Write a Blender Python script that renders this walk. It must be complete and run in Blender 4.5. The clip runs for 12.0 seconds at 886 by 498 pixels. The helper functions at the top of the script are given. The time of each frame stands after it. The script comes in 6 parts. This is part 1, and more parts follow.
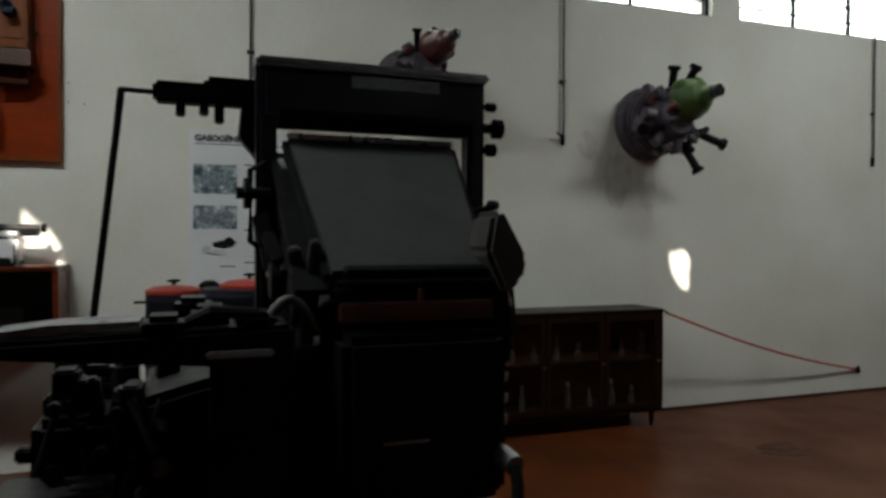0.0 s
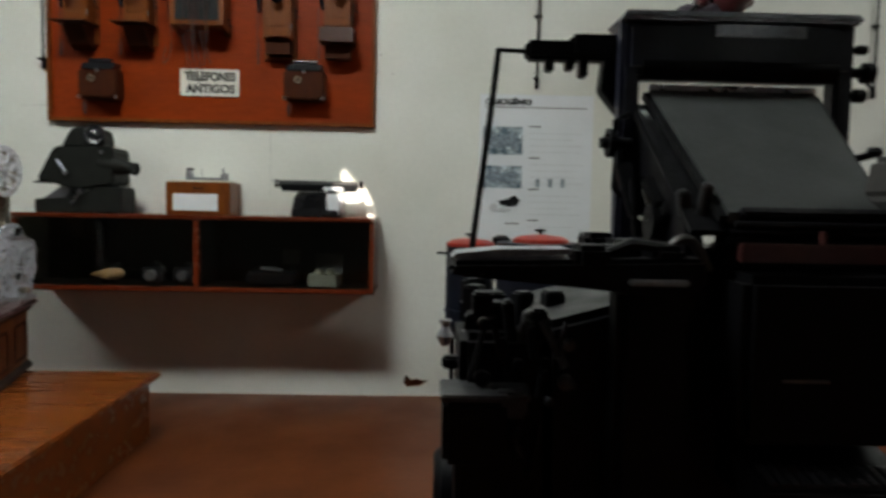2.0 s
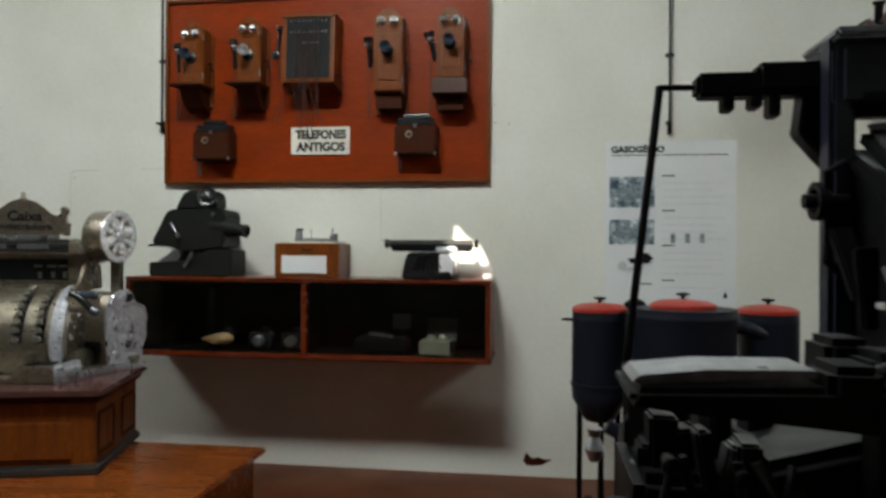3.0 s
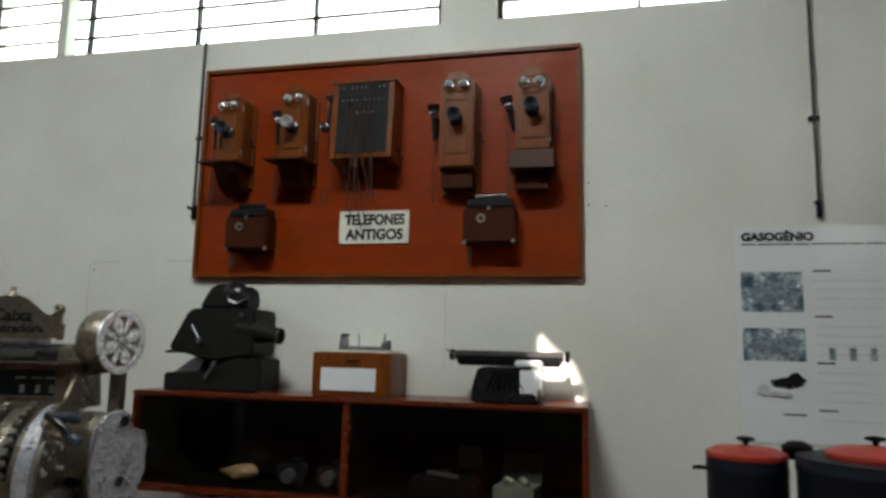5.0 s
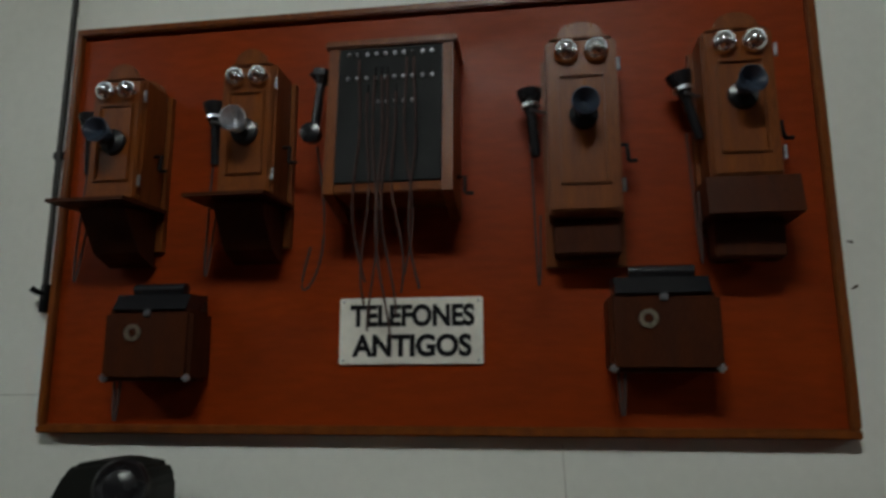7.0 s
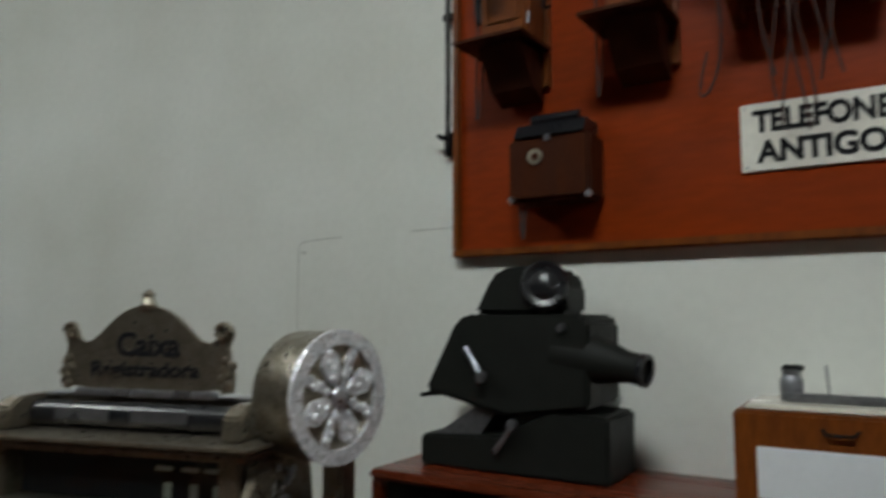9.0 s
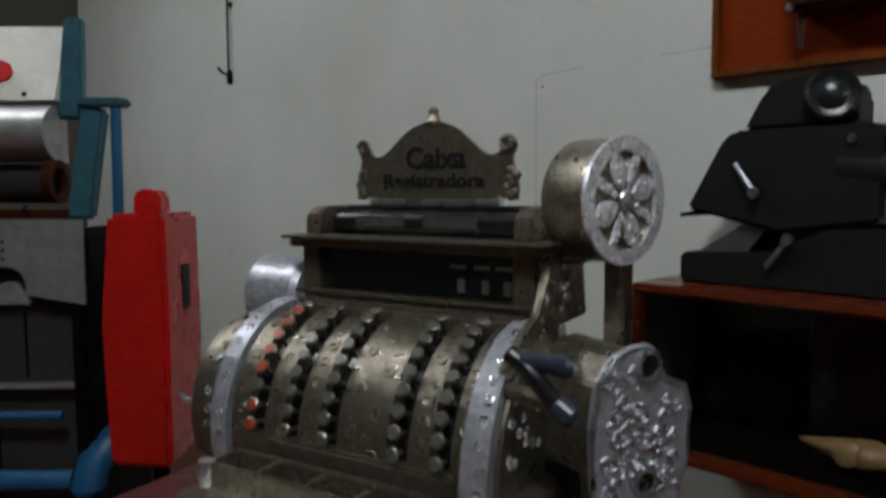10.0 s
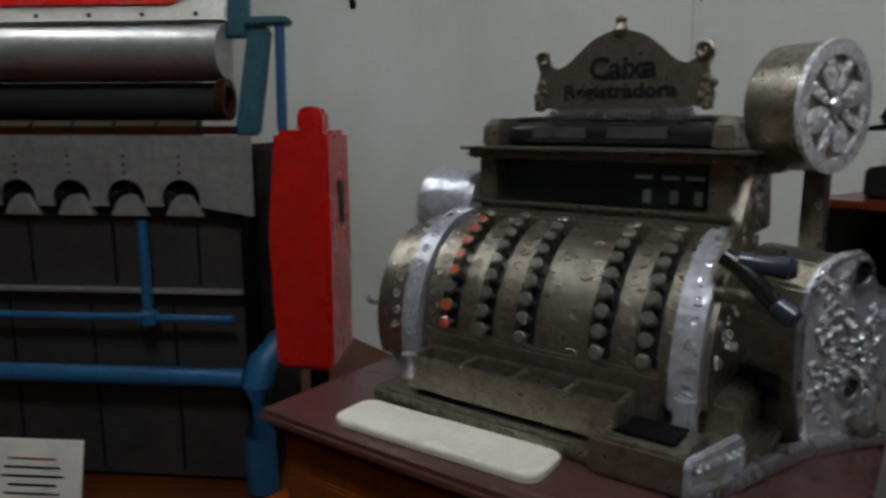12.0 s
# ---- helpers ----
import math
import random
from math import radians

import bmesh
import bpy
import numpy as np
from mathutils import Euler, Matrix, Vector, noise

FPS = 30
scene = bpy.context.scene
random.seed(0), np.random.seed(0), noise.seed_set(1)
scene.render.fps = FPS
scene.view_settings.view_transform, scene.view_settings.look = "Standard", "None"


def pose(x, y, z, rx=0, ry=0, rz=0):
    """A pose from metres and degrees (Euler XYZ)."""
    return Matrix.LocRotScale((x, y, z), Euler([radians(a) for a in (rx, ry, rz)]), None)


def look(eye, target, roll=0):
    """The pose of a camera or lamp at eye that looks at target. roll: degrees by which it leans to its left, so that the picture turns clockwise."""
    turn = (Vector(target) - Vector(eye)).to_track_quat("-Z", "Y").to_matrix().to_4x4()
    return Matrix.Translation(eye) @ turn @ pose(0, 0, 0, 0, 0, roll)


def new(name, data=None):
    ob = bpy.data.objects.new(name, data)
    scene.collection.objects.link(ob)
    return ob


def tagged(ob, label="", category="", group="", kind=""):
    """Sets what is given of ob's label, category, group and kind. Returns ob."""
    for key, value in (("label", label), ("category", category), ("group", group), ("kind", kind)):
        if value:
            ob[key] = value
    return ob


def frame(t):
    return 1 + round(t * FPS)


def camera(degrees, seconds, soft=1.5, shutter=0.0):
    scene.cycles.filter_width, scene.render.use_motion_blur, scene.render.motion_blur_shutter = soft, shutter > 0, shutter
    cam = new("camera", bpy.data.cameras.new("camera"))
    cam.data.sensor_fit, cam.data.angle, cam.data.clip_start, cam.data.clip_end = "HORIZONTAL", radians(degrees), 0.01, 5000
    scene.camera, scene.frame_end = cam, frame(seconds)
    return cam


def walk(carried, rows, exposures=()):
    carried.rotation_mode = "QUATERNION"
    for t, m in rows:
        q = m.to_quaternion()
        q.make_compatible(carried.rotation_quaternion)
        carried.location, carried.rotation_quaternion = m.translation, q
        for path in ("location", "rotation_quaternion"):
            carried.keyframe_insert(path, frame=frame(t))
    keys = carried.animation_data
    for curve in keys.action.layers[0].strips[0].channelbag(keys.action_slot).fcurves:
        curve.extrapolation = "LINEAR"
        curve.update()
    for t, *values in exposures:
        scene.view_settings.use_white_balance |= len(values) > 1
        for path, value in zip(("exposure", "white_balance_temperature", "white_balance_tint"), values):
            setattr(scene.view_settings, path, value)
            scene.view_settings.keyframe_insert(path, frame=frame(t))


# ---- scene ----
cam = camera(64.9, 12.0, soft=3.0, shutter=0.4)
PATH = [
    (0, (3.066, -5.010, 1.478), (3.746, -3.130, 1.449), 0.2),
    (0.5, (2.973, -5.010, 1.468), (3.570, -3.103, 1.394), -0.6),
    (1, (2.854, -4.985, 1.460), (3.353, -3.051, 1.346), -0.5),
    (1.5, (2.778, -4.975, 1.449), (3.118, -3.013, 1.261), -0.1),
    (2, (2.690, -5.060, 1.416), (2.736, -3.064, 1.287), 1.1),
    (2.5, (2.649, -4.875, 1.436), (2.510, -2.883, 1.337), 0.9),
    (2.7, (2.633, -4.780, 1.455), (2.434, -2.791, 1.409), 0.6),
    (4.3, (2.489, -4.194, 1.575), (2.123, -2.230, 1.672), 0.7),
    (4.5, (2.474, -4.103, 1.562), (2.085, -2.148, 1.730), 0.8),
    (5, (2.412, -3.749, 1.560), (1.961, -1.821, 1.845), 1.3),
    (5.5, (2.162, -3.132, 1.715), (1.739, -1.204, 2.040), 1.1),
    (6, (1.921, -2.563, 1.925), (1.521, -0.631, 2.256), 0.9),
    (6.5, (1.635, -2.147, 2.080), (1.359, -0.201, 2.456), 0.4),
    (6.7, (1.571, -1.988, 2.120), (1.317, -0.036, 2.490), 0.0),
    (8.3, (1.281, -2.012, 1.758), (0.600, -0.188, 2.216), 0.3),
    (8.5, (1.232, -2.033, 1.741), (0.472, -0.223, 2.126), 0.4),
    (9, (1.210, -2.080, 1.740), (0.166, -0.375, 1.943), 0.1),
    (9.5, (1.099, -2.222, 1.735), (-0.190, -0.692, 1.734), 0.3),
    (10, (1.035, -2.290, 1.586), (-0.389, -0.886, 1.420), -0.1),
    (10.5, (1.020, -2.315, 1.535), (-0.362, -0.889, 1.271), 0.4),
    (11, (0.970, -2.380, 1.515), (-0.431, -0.984, 1.210), 0.5),
    (11.5, (0.915, -2.460, 1.505), (-0.532, -1.115, 1.178), 0.4),
    (12, (0.875, -2.555, 1.516), (-0.670, -1.321, 1.171), 0.0),
]
walk(cam, [(t, look(eye, target, roll)) for t, eye, target, roll in PATH],
     exposures=[(0, 1.15, 6800, 13), (1, 1.4, 6850, 13), (2, 1.8, 6850, 12), (2.7, 1.95, 6850, 12), (4.5, 1.8, 6850, 12), (5.2, 1.33, 6800, 13),
                (6, 0.72, 6850, 12), (6.5, 0.6, 6750, 11), (8.5, 1.38, 6700, 11), (10, 1.12, 6450, 17), (12, 1.05, 6450, 18)])

# ---- light ----
world = bpy.data.worlds.new("sky")
scene.world = world
world.use_nodes = True
wn = world.node_tree.nodes
sky = wn.new("ShaderNodeTexSky")
sky.sky_type, sky.sun_disc = "NISHITA", False
sky.sun_elevation, sky.sun_rotation = radians(37), radians(194)
world.node_tree.links.new(sky.outputs[0], wn["Background"].inputs[0])
wn["Background"].inputs[1].default_value = 0.08

SUN_WAY = Vector((0.2, 0.80, -0.62)).normalized()
sun = new("sun", bpy.data.lights.new("sun", "SUN"))
sun.data.energy, sun.data.angle, sun.data.color = 5.0, radians(0.5), (1, 0.93, 0.82)
sun.matrix_world = look((0, 0, 9), Vector((0, 0, 9)) + SUN_WAY)


def window_light(name, eye, target, w, h, watts, colour):
    """The sky's light in a window's opening."""
    lamp = new(name, bpy.data.lights.new(name, "AREA"))
    lamp.data.shape, lamp.data.size, lamp.data.size_y = "RECTANGLE", w, h
    lamp.data.energy, lamp.data.color = watts, colour
    lamp.matrix_world = look(eye, target)
    return lamp


ROOM_L, ROOM_R, ROOM_F, ROOM_H = -6.2, 12.2, -10.0, 4.9
SKY_Y0, SKY_Y1 = -3.35, -2.75
SKYLIGHTS = [(-3.4, 1.4, 31), (1.3, 1.4, 44), (8.6, 2.4, 38)]
for wx, wide, watts in SKYLIGHTS:
    window_light("skylight_light", (wx, (SKY_Y0 + SKY_Y1) / 2, ROOM_H - 0.03), (wx, (SKY_Y0 + SKY_Y1) / 2 + 0.6, 0), wide, 0.5, watts, (0.9, 1.0, 0.98))
for wx in (-1.0, 4.6, 9.6):
    window_light("window_light", (wx, -0.02, 3.95), (wx, -3, 1.2), 4.0, 0.8, 1.2, (0.72, 0.86, 1))


# ---- materials ----


def material(name, colour, rough=0.6, metal=0.0, vary=0.12, scale=6.0, bump=0.1, bump_scale=60.0, fine=0.06, spec=0.5, second=None, amount=0.5, stretch=(1, 1, 1)):
    """A surface with stains at a large scale, grain at a small one, and fine relief."""
    m = bpy.data.materials.new(name)
    m.use_nodes = True
    nt = m.node_tree
    b = nt.nodes["Principled BSDF"]
    co = nt.nodes.new("ShaderNodeTexCoord")
    mp = nt.nodes.new("ShaderNodeMapping")
    mp.inputs["Scale"].default_value = stretch
    nt.links.new(co.outputs["Object"], mp.inputs[0])

    def noise_at(s, detail):
        n = nt.nodes.new("ShaderNodeTexNoise")
        n.inputs["Scale"].default_value, n.inputs["Detail"].default_value = s, detail
        nt.links.new(mp.outputs[0], n.inputs["Vector"])
        return n

    def ramp_of(n, lo, hi, a=0.3, c=0.7):
        r = nt.nodes.new("ShaderNodeMapRange")
        r.inputs[1].default_value, r.inputs[2].default_value, r.inputs[3].default_value, r.inputs[4].default_value = a, c, lo, hi
        nt.links.new(n.outputs["Fac"], r.inputs[0])
        return r.outputs[0]

    large, small = noise_at(scale, 5), noise_at(bump_scale, 3)
    base = nt.nodes.new("ShaderNodeMix")
    base.data_type = "RGBA"
    base.inputs[6].default_value = (*colour, 1)
    two = second or tuple(c * (1 - 2 * vary) for c in colour)
    base.inputs[7].default_value = (*two, 1)
    nt.links.new(ramp_of(large, 0, amount * 2 if second else 1, 0.35, 0.75), base.inputs[0])
    tone = nt.nodes.new("ShaderNodeHueSaturation")
    nt.links.new(ramp_of(small, 1 - fine * 2, 1 + fine * 2), tone.inputs["Value"])
    nt.links.new(base.outputs[2], tone.inputs["Color"])
    nt.links.new(tone.outputs[0], b.inputs["Base Color"])
    nt.links.new(ramp_of(large, max(0.03, rough - 0.1), min(1, rough + 0.1)), b.inputs["Roughness"])
    b.inputs["Metallic"].default_value = metal
    b.inputs["Specular IOR Level"].default_value = spec
    if bump:
        bp = nt.nodes.new("ShaderNodeBump")
        bp.inputs["Strength"].default_value, bp.inputs["Distance"].default_value = bump, 0.004
        nt.links.new(small.outputs["Fac"], bp.inputs["Height"])
        nt.links.new(bp.outputs[0], b.inputs["Normal"])
    return m


def glow(name, colour, power):
    m = bpy.data.materials.new(name)
    m.use_nodes = True
    b = m.node_tree.nodes["Principled BSDF"]
    b.inputs["Base Color"].default_value = (0, 0, 0, 1)
    b.inputs["Emission Color"].default_value, b.inputs["Emission Strength"].default_value = (*colour, 1), power
    return m


def glass_of(name, tint=(0.9, 0.95, 0.93), rough=0.03, clear=0.75):
    m = bpy.data.materials.new(name)
    m.use_nodes = True
    nt = m.node_tree
    nt.nodes.clear()
    out, mix = nt.nodes.new("ShaderNodeOutputMaterial"), nt.nodes.new("ShaderNodeMixShader")
    t, g = nt.nodes.new("ShaderNodeBsdfTransparent"), nt.nodes.new("ShaderNodeBsdfGlossy")
    t.inputs[0].default_value = (*(c * clear / 0.75 for c in tint), 1)
    g.inputs["Roughness"].default_value = rough
    mix.inputs[0].default_value = 0.03
    nt.links.new(t.outputs[0], mix.inputs[1])
    nt.links.new(g.outputs[0], mix.inputs[2])
    nt.links.new(mix.outputs[0], out.inputs[0])
    return m


M_WALL = material("wall_paint", (0.71, 0.72, 0.68), 0.75, scale=0.8, bump=0.06, bump_scale=30, fine=0.012, second=(0.54, 0.54, 0.48), amount=0.42)
# South and end walls and the ceiling are dark to cut bounced light.
M_SOUTH = material("bounce_cut_brown", (0.09, 0.078, 0.066), 0.8, vary=0.08, scale=1.5)
M_CEIL = material("bounce_cut_roof", (0.1, 0.085, 0.07), 0.8, vary=0.08, scale=1.5)
M_JOINT = material("dark_floor_joint", (0.05, 0.025, 0.018), 0.7)
M_FLOOR = material("red_cement", (0.1, 0.025, 0.006), 0.4, spec=0.22, vary=0.2, scale=1.6, bump=0.08, bump_scale=25, fine=0.05, second=(0.06, 0.016, 0.006), amount=0.45)
M_BOARD = material("red_brown_board", (0.235, 0.03, 0.0035), 0.42, spec=0.13, vary=0.12, scale=1.8, bump=0.04, bump_scale=14, fine=0.05, stretch=(1, 1, 4))
M_OAK = material("orange_oak", (0.17, 0.046, 0.008), 0.36, spec=0.22, scale=4, bump=0.08, bump_scale=40, fine=0.1, second=(0.1, 0.025, 0.006), amount=0.5, stretch=(7, 7, 1))
M_DARKOAK = material("dark_stained_wood", (0.05, 0.013, 0.005), 0.42, spec=0.08, scale=4, bump=0.08, bump_scale=40, fine=0.1, second=(0.035, 0.011, 0.006), amount=0.5, stretch=(7, 7, 1))
M_REDWOOD = material("varnished_redwood", (0.12, 0.02, 0.006), 0.25, spec=0.35, scale=3, bump=0.05, bump_scale=40, fine=0.1, second=(0.085, 0.018, 0.008), amount=0.5, stretch=(1, 7, 7))
M_DESK = material("varnished_desk_wood", (0.17, 0.042, 0.008), 0.24, spec=0.35, scale=2.5, bump=0.04, bump_scale=30, fine=0.1, second=(0.1, 0.026, 0.006), amount=0.5, stretch=(1, 6, 6))
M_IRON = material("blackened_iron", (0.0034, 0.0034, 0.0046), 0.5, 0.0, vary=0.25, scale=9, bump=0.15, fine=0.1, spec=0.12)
M_STEEL = material("dull_steel", (0.26, 0.26, 0.28), 0.34, 0.85, scale=12, bump=0.05, fine=0.08)
M_MAGAZINE = material("worn_magazine_steel", (0.038, 0.041, 0.041), 0.5, 0.0, spec=0.25, scale=5, bump=0.05, fine=0.06)
M_GREY = material("crackle_grey_paint", (0.0085, 0.0095, 0.008), 0.55, spec=0.22, scale=10, bump=0.2, bump_scale=220, fine=0.08)
M_NICKEL = material("aged_nickel", (0.33, 0.295, 0.24), 0.34, 0.88, vary=0.2, scale=30, bump=0.4, bump_scale=200, fine=0.16, second=(0.19, 0.16, 0.115), amount=0.5)
M_SILVER = material("bright_nickel", (0.68, 0.7, 0.75), 0.3, 0.95, vary=0.12, scale=18, bump=0.08, bump_scale=90, fine=0.08)
M_BELL = material("polished_nickel", (0.86, 0.87, 0.9), 0.14, 1.0, vary=0.05, scale=18, bump=0.02, fine=0.03)
M_COVER = material("bluish_steel", (0.16, 0.165, 0.19), 0.36, 0.7, scale=9, bump=0.05, fine=0.1)
M_PETAL = material("polished_silver_plate", (0.85, 0.86, 0.9), 0.3, 0.45, vary=0.15, scale=30, bump=0.9, bump_scale=70, fine=0.12)
M_RED = material("red_enamel", (0.55, 0.012, 0.008), 0.28, vary=0.1, scale=7, bump=0.03, fine=0.03)
M_REDLID = material("red_lid_paint", (0.36, 0.03, 0.018), 0.35, scale=9, bump=0.05, fine=0.05)
M_NAVY = material("navy_paint", (0.007, 0.01, 0.018), 0.42, spec=0.25, scale=8, bump=0.06, fine=0.08)
M_BLUE = material("blue_machine_paint", (0.012, 0.095, 0.21), 0.4, scale=10, bump=0.08, fine=0.08)
M_TEAL = material("faded_teal_paint", (0.03, 0.11, 0.145), 0.5, scale=10, bump=0.08, fine=0.08)
M_WHITE = material("cream_enamel", (0.75, 0.73, 0.66), 0.35, scale=6, bump=0.03, fine=0.03)
M_MARBLE = material("cream_marble", (0.74, 0.71, 0.62), 0.22, scale=5, bump=0.02, fine=0.03)
M_PAPER = material("poster_paper", (0.72, 0.75, 0.78), 0.3, vary=0.04, scale=3, bump=0.02, fine=0.01)
M_POSTER = material("laminated_poster", (0.72, 0.75, 0.78), 0.13, vary=0.04, scale=3, bump=0.01, fine=0.01)
M_INK = material("black_ink", (0.012, 0.012, 0.014), 0.6, bump=0, spec=0.1)
M_PHOTO = material("faded_photo", (0.5, 0.57, 0.62), 0.4, scale=11, bump=0, fine=0.3, second=(0.03, 0.07, 0.1), amount=0.7)
M_PICTURE = material("dark_print", (0.2, 0.25, 0.29), 0.4, scale=30, bump=0, fine=0.3)
M_BLACK = material("black_bakelite", (0.012, 0.012, 0.014), 0.25, bump=0.02)
M_RUBBER = material("black_rubber", (0.012, 0.012, 0.012), 0.7)
M_GALV = material("galvanised_sheet", (0.42, 0.42, 0.41), 0.4, 0.6, scale=6, bump=0.08, bump_scale=30, fine=0.07)
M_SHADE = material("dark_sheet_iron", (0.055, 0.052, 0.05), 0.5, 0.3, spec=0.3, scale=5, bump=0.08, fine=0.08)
M_SHELL = material("sea_shell", (0.3, 0.16, 0.07), 0.4, scale=12, bump=0.2, fine=0.1)
M_CORD = material("brown_cord", (0.05, 0.02, 0.015), 0.8, bump=0)
M_ROPE = material("red_rope", (0.5, 0.06, 0.035), 0.8, bump=0.2, bump_scale=200)
M_GLASS = glass_of("clear_glass")
M_SKYGLASS = glow("overcast_daylight", (0.96, 1.0, 0.97), 1.3)
M_SKYBACK = glow("bright_overcast_sky", (0.97, 1.0, 0.97), 3.0)
M_CRACK = material("plaster_joint", (0.4, 0.39, 0.36), 0.8)
M_CAST = material("cast_silver_relief", (0.48, 0.49, 0.54), 0.36, 0.5, scale=30, bump=1.0, bump_scale=42, fine=0.1)
M_WORN = material("dark_worn_steel", (0.045, 0.045, 0.048), 0.45, 0.6, scale=12, bump=0.06, fine=0.1, spec=0.3)
M_GREYINK = material("grey_print", (0.55, 0.57, 0.59), 0.5, bump=0)
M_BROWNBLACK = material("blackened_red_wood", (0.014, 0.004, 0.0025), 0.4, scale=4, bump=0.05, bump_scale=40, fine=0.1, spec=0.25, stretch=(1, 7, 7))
M_ENGINE_SHADE = material("engine_shade_grey", (0.5, 0.49, 0.45), 0.8, scale=9, bump=0.15, fine=0.04, second=(0.64, 0.64, 0.6), amount=0.6)
M_DULLRED = material("grimy_red_paint", (0.06, 0.01, 0.009), 0.5)
# Near-black that paints the shade inside both cabinets.
M_INSIDE = material("cabinet_shade_black", (0.0035, 0.0025, 0.002), 0.8, spec=0.04)
M_CARTON = material("shaded_carton", (0.16, 0.15, 0.12), 0.8, scale=9)
# Bluer and lighter than M_IRON: bluish haze put into the colour.
M_BEAM = material("blue_hazed_black", (0.008, 0.009, 0.021), 0.45, spec=0.3, vary=0.2, scale=7, bump=0.08, fine=0.1)
M_DARKRED = material("dull_red_paint", (0.07, 0.012, 0.014), 0.4, scale=9)
M_PANEL = material("matt_ebonite", (0.008, 0.009, 0.01), 0.65, spec=0.2)
M_CUP = material("blue_black_enamel", (0.03, 0.04, 0.06), 0.2, bump=0)
M_TOP = material("dark_polished_wood", (0.08, 0.036, 0.034), 0.2, scale=4, bump=0.03, fine=0.1, second=(0.06, 0.028, 0.025), amount=0.5, stretch=(1, 6, 6))
M_STAIN = material("oil_stain", (0.06, 0.018, 0.008), 0.45, scale=9, spec=0.2)
M_REDKEY = material("red_key_face", (0.45, 0.07, 0.03), 0.4, bump=0)
M_KEY = material("dark_key_face", (0.10, 0.10, 0.085), 0.3, bump=0)
M_COPPER = material("dull_copper", (0.3, 0.13, 0.08), 0.4, 0.7, scale=10)
M_GREEN = material("green_paint", (0.06, 0.12, 0.025), 0.4, scale=9, fine=0.1)
M_ALU = material("grimy_aluminium", (0.13, 0.11, 0.14), 0.5, 0.5, vary=0.25, scale=16, bump=0.2, fine=0.15)

# ---- builders ----


def part(name, bm, mat, parent=None, label="", smooth=False, place=None):
    """One mesh object from a bmesh, under its thing."""
    me = bpy.data.meshes.new(name)
    bmesh.ops.recalc_face_normals(bm, faces=bm.faces)
    bm.to_mesh(me)
    bm.free()
    me.materials.append(mat)
    if smooth:
        me.shade_smooth()
        me.set_sharp_from_angle(angle=radians(35))
    ob = new(name, me)
    ob.parent = parent
    if place is not None:
        ob.matrix_basis = place
    if label:
        ob["label"] = label
    return ob


def thing(name, place, label, category, group="", kind=""):
    ob = new(name)
    ob.empty_display_size = 0.1
    ob.matrix_basis = place
    return tagged(ob, label, category, group, kind)


def box(w, d, h, x=0, y=0, z=0, bevel=0.004, bm=None, rot=None):
    """A bevelled block, its middle at x, y and its foot at z."""
    own = bmesh.new()
    bmesh.ops.create_cube(own, size=1, matrix=Matrix.Translation((0, 0, 0.5)))
    bmesh.ops.scale(own, vec=(w, d, h), verts=own.verts)
    if bevel:
        bmesh.ops.bevel(own, geom=own.edges[:], offset=min(bevel, w / 3, d / 3, h / 3), segments=2, affect="EDGES")
    m = Matrix.Translation((x, y, z)) @ (rot or Matrix())
    return joined(bm, own, m)


def joined(bm, own, m=None):
    if m is not None:
        bmesh.ops.transform(own, matrix=m, verts=own.verts)
    if bm is None:
        return own
    me = bpy.data.meshes.new("tmp")
    own.to_mesh(me)
    own.free()
    bm.from_mesh(me)
    bpy.data.meshes.remove(me)
    return bm


def lathe(rings, n=24, bm=None, m=None):
    """A turned body round z from (radius, height) rings, closed at both ends."""
    own = bmesh.new()
    loops = []
    for r, z in rings:
        loops.append([own.verts.new((r * math.cos(2 * math.pi * i / n), r * math.sin(2 * math.pi * i / n), z)) for i in range(n)])
    for a, b in zip(loops, loops[1:]):
        for i in range(n):
            own.faces.new((a[i], a[(i + 1) % n], b[(i + 1) % n], b[i]))
    own.faces.new(loops[0][::-1])
    own.faces.new(loops[-1])
    return joined(bm, own, m)


def rod(a, b, r, n=12, bm=None, r2=None):
    """A round bar from a to b."""
    a, b = Vector(a), Vector(b)
    m = Matrix.Translation(a) @ (b - a).to_track_quat("Z", "Y").to_matrix().to_4x4()
    return lathe([(r, 0), (r2 if r2 is not None else r, (b - a).length)], n, bm, m)


def tube(points, r, n=8, bm=None):
    """A bent round bar or cord through points."""
    pts = [Vector(p) for p in points]
    own = bmesh.new()
    loops = []
    for i, p in enumerate(pts):
        way = (pts[min(i + 1, len(pts) - 1)] - pts[max(i - 1, 0)]).normalized()
        q = way.to_track_quat("Z", "Y")
        loops.append([own.verts.new(p + q @ Vector((r * math.cos(2 * math.pi * k / n), r * math.sin(2 * math.pi * k / n), 0))) for k in range(n)])
    for a, b in zip(loops, loops[1:]):
        for k in range(n):
            own.faces.new((a[k], a[(k + 1) % n], b[(k + 1) % n], b[k]))
    own.faces.new(loops[0][::-1])
    own.faces.new(loops[-1])
    return joined(bm, own)


def curve_pts(fn, n):
    return [fn(i / (n - 1)) for i in range(n)]


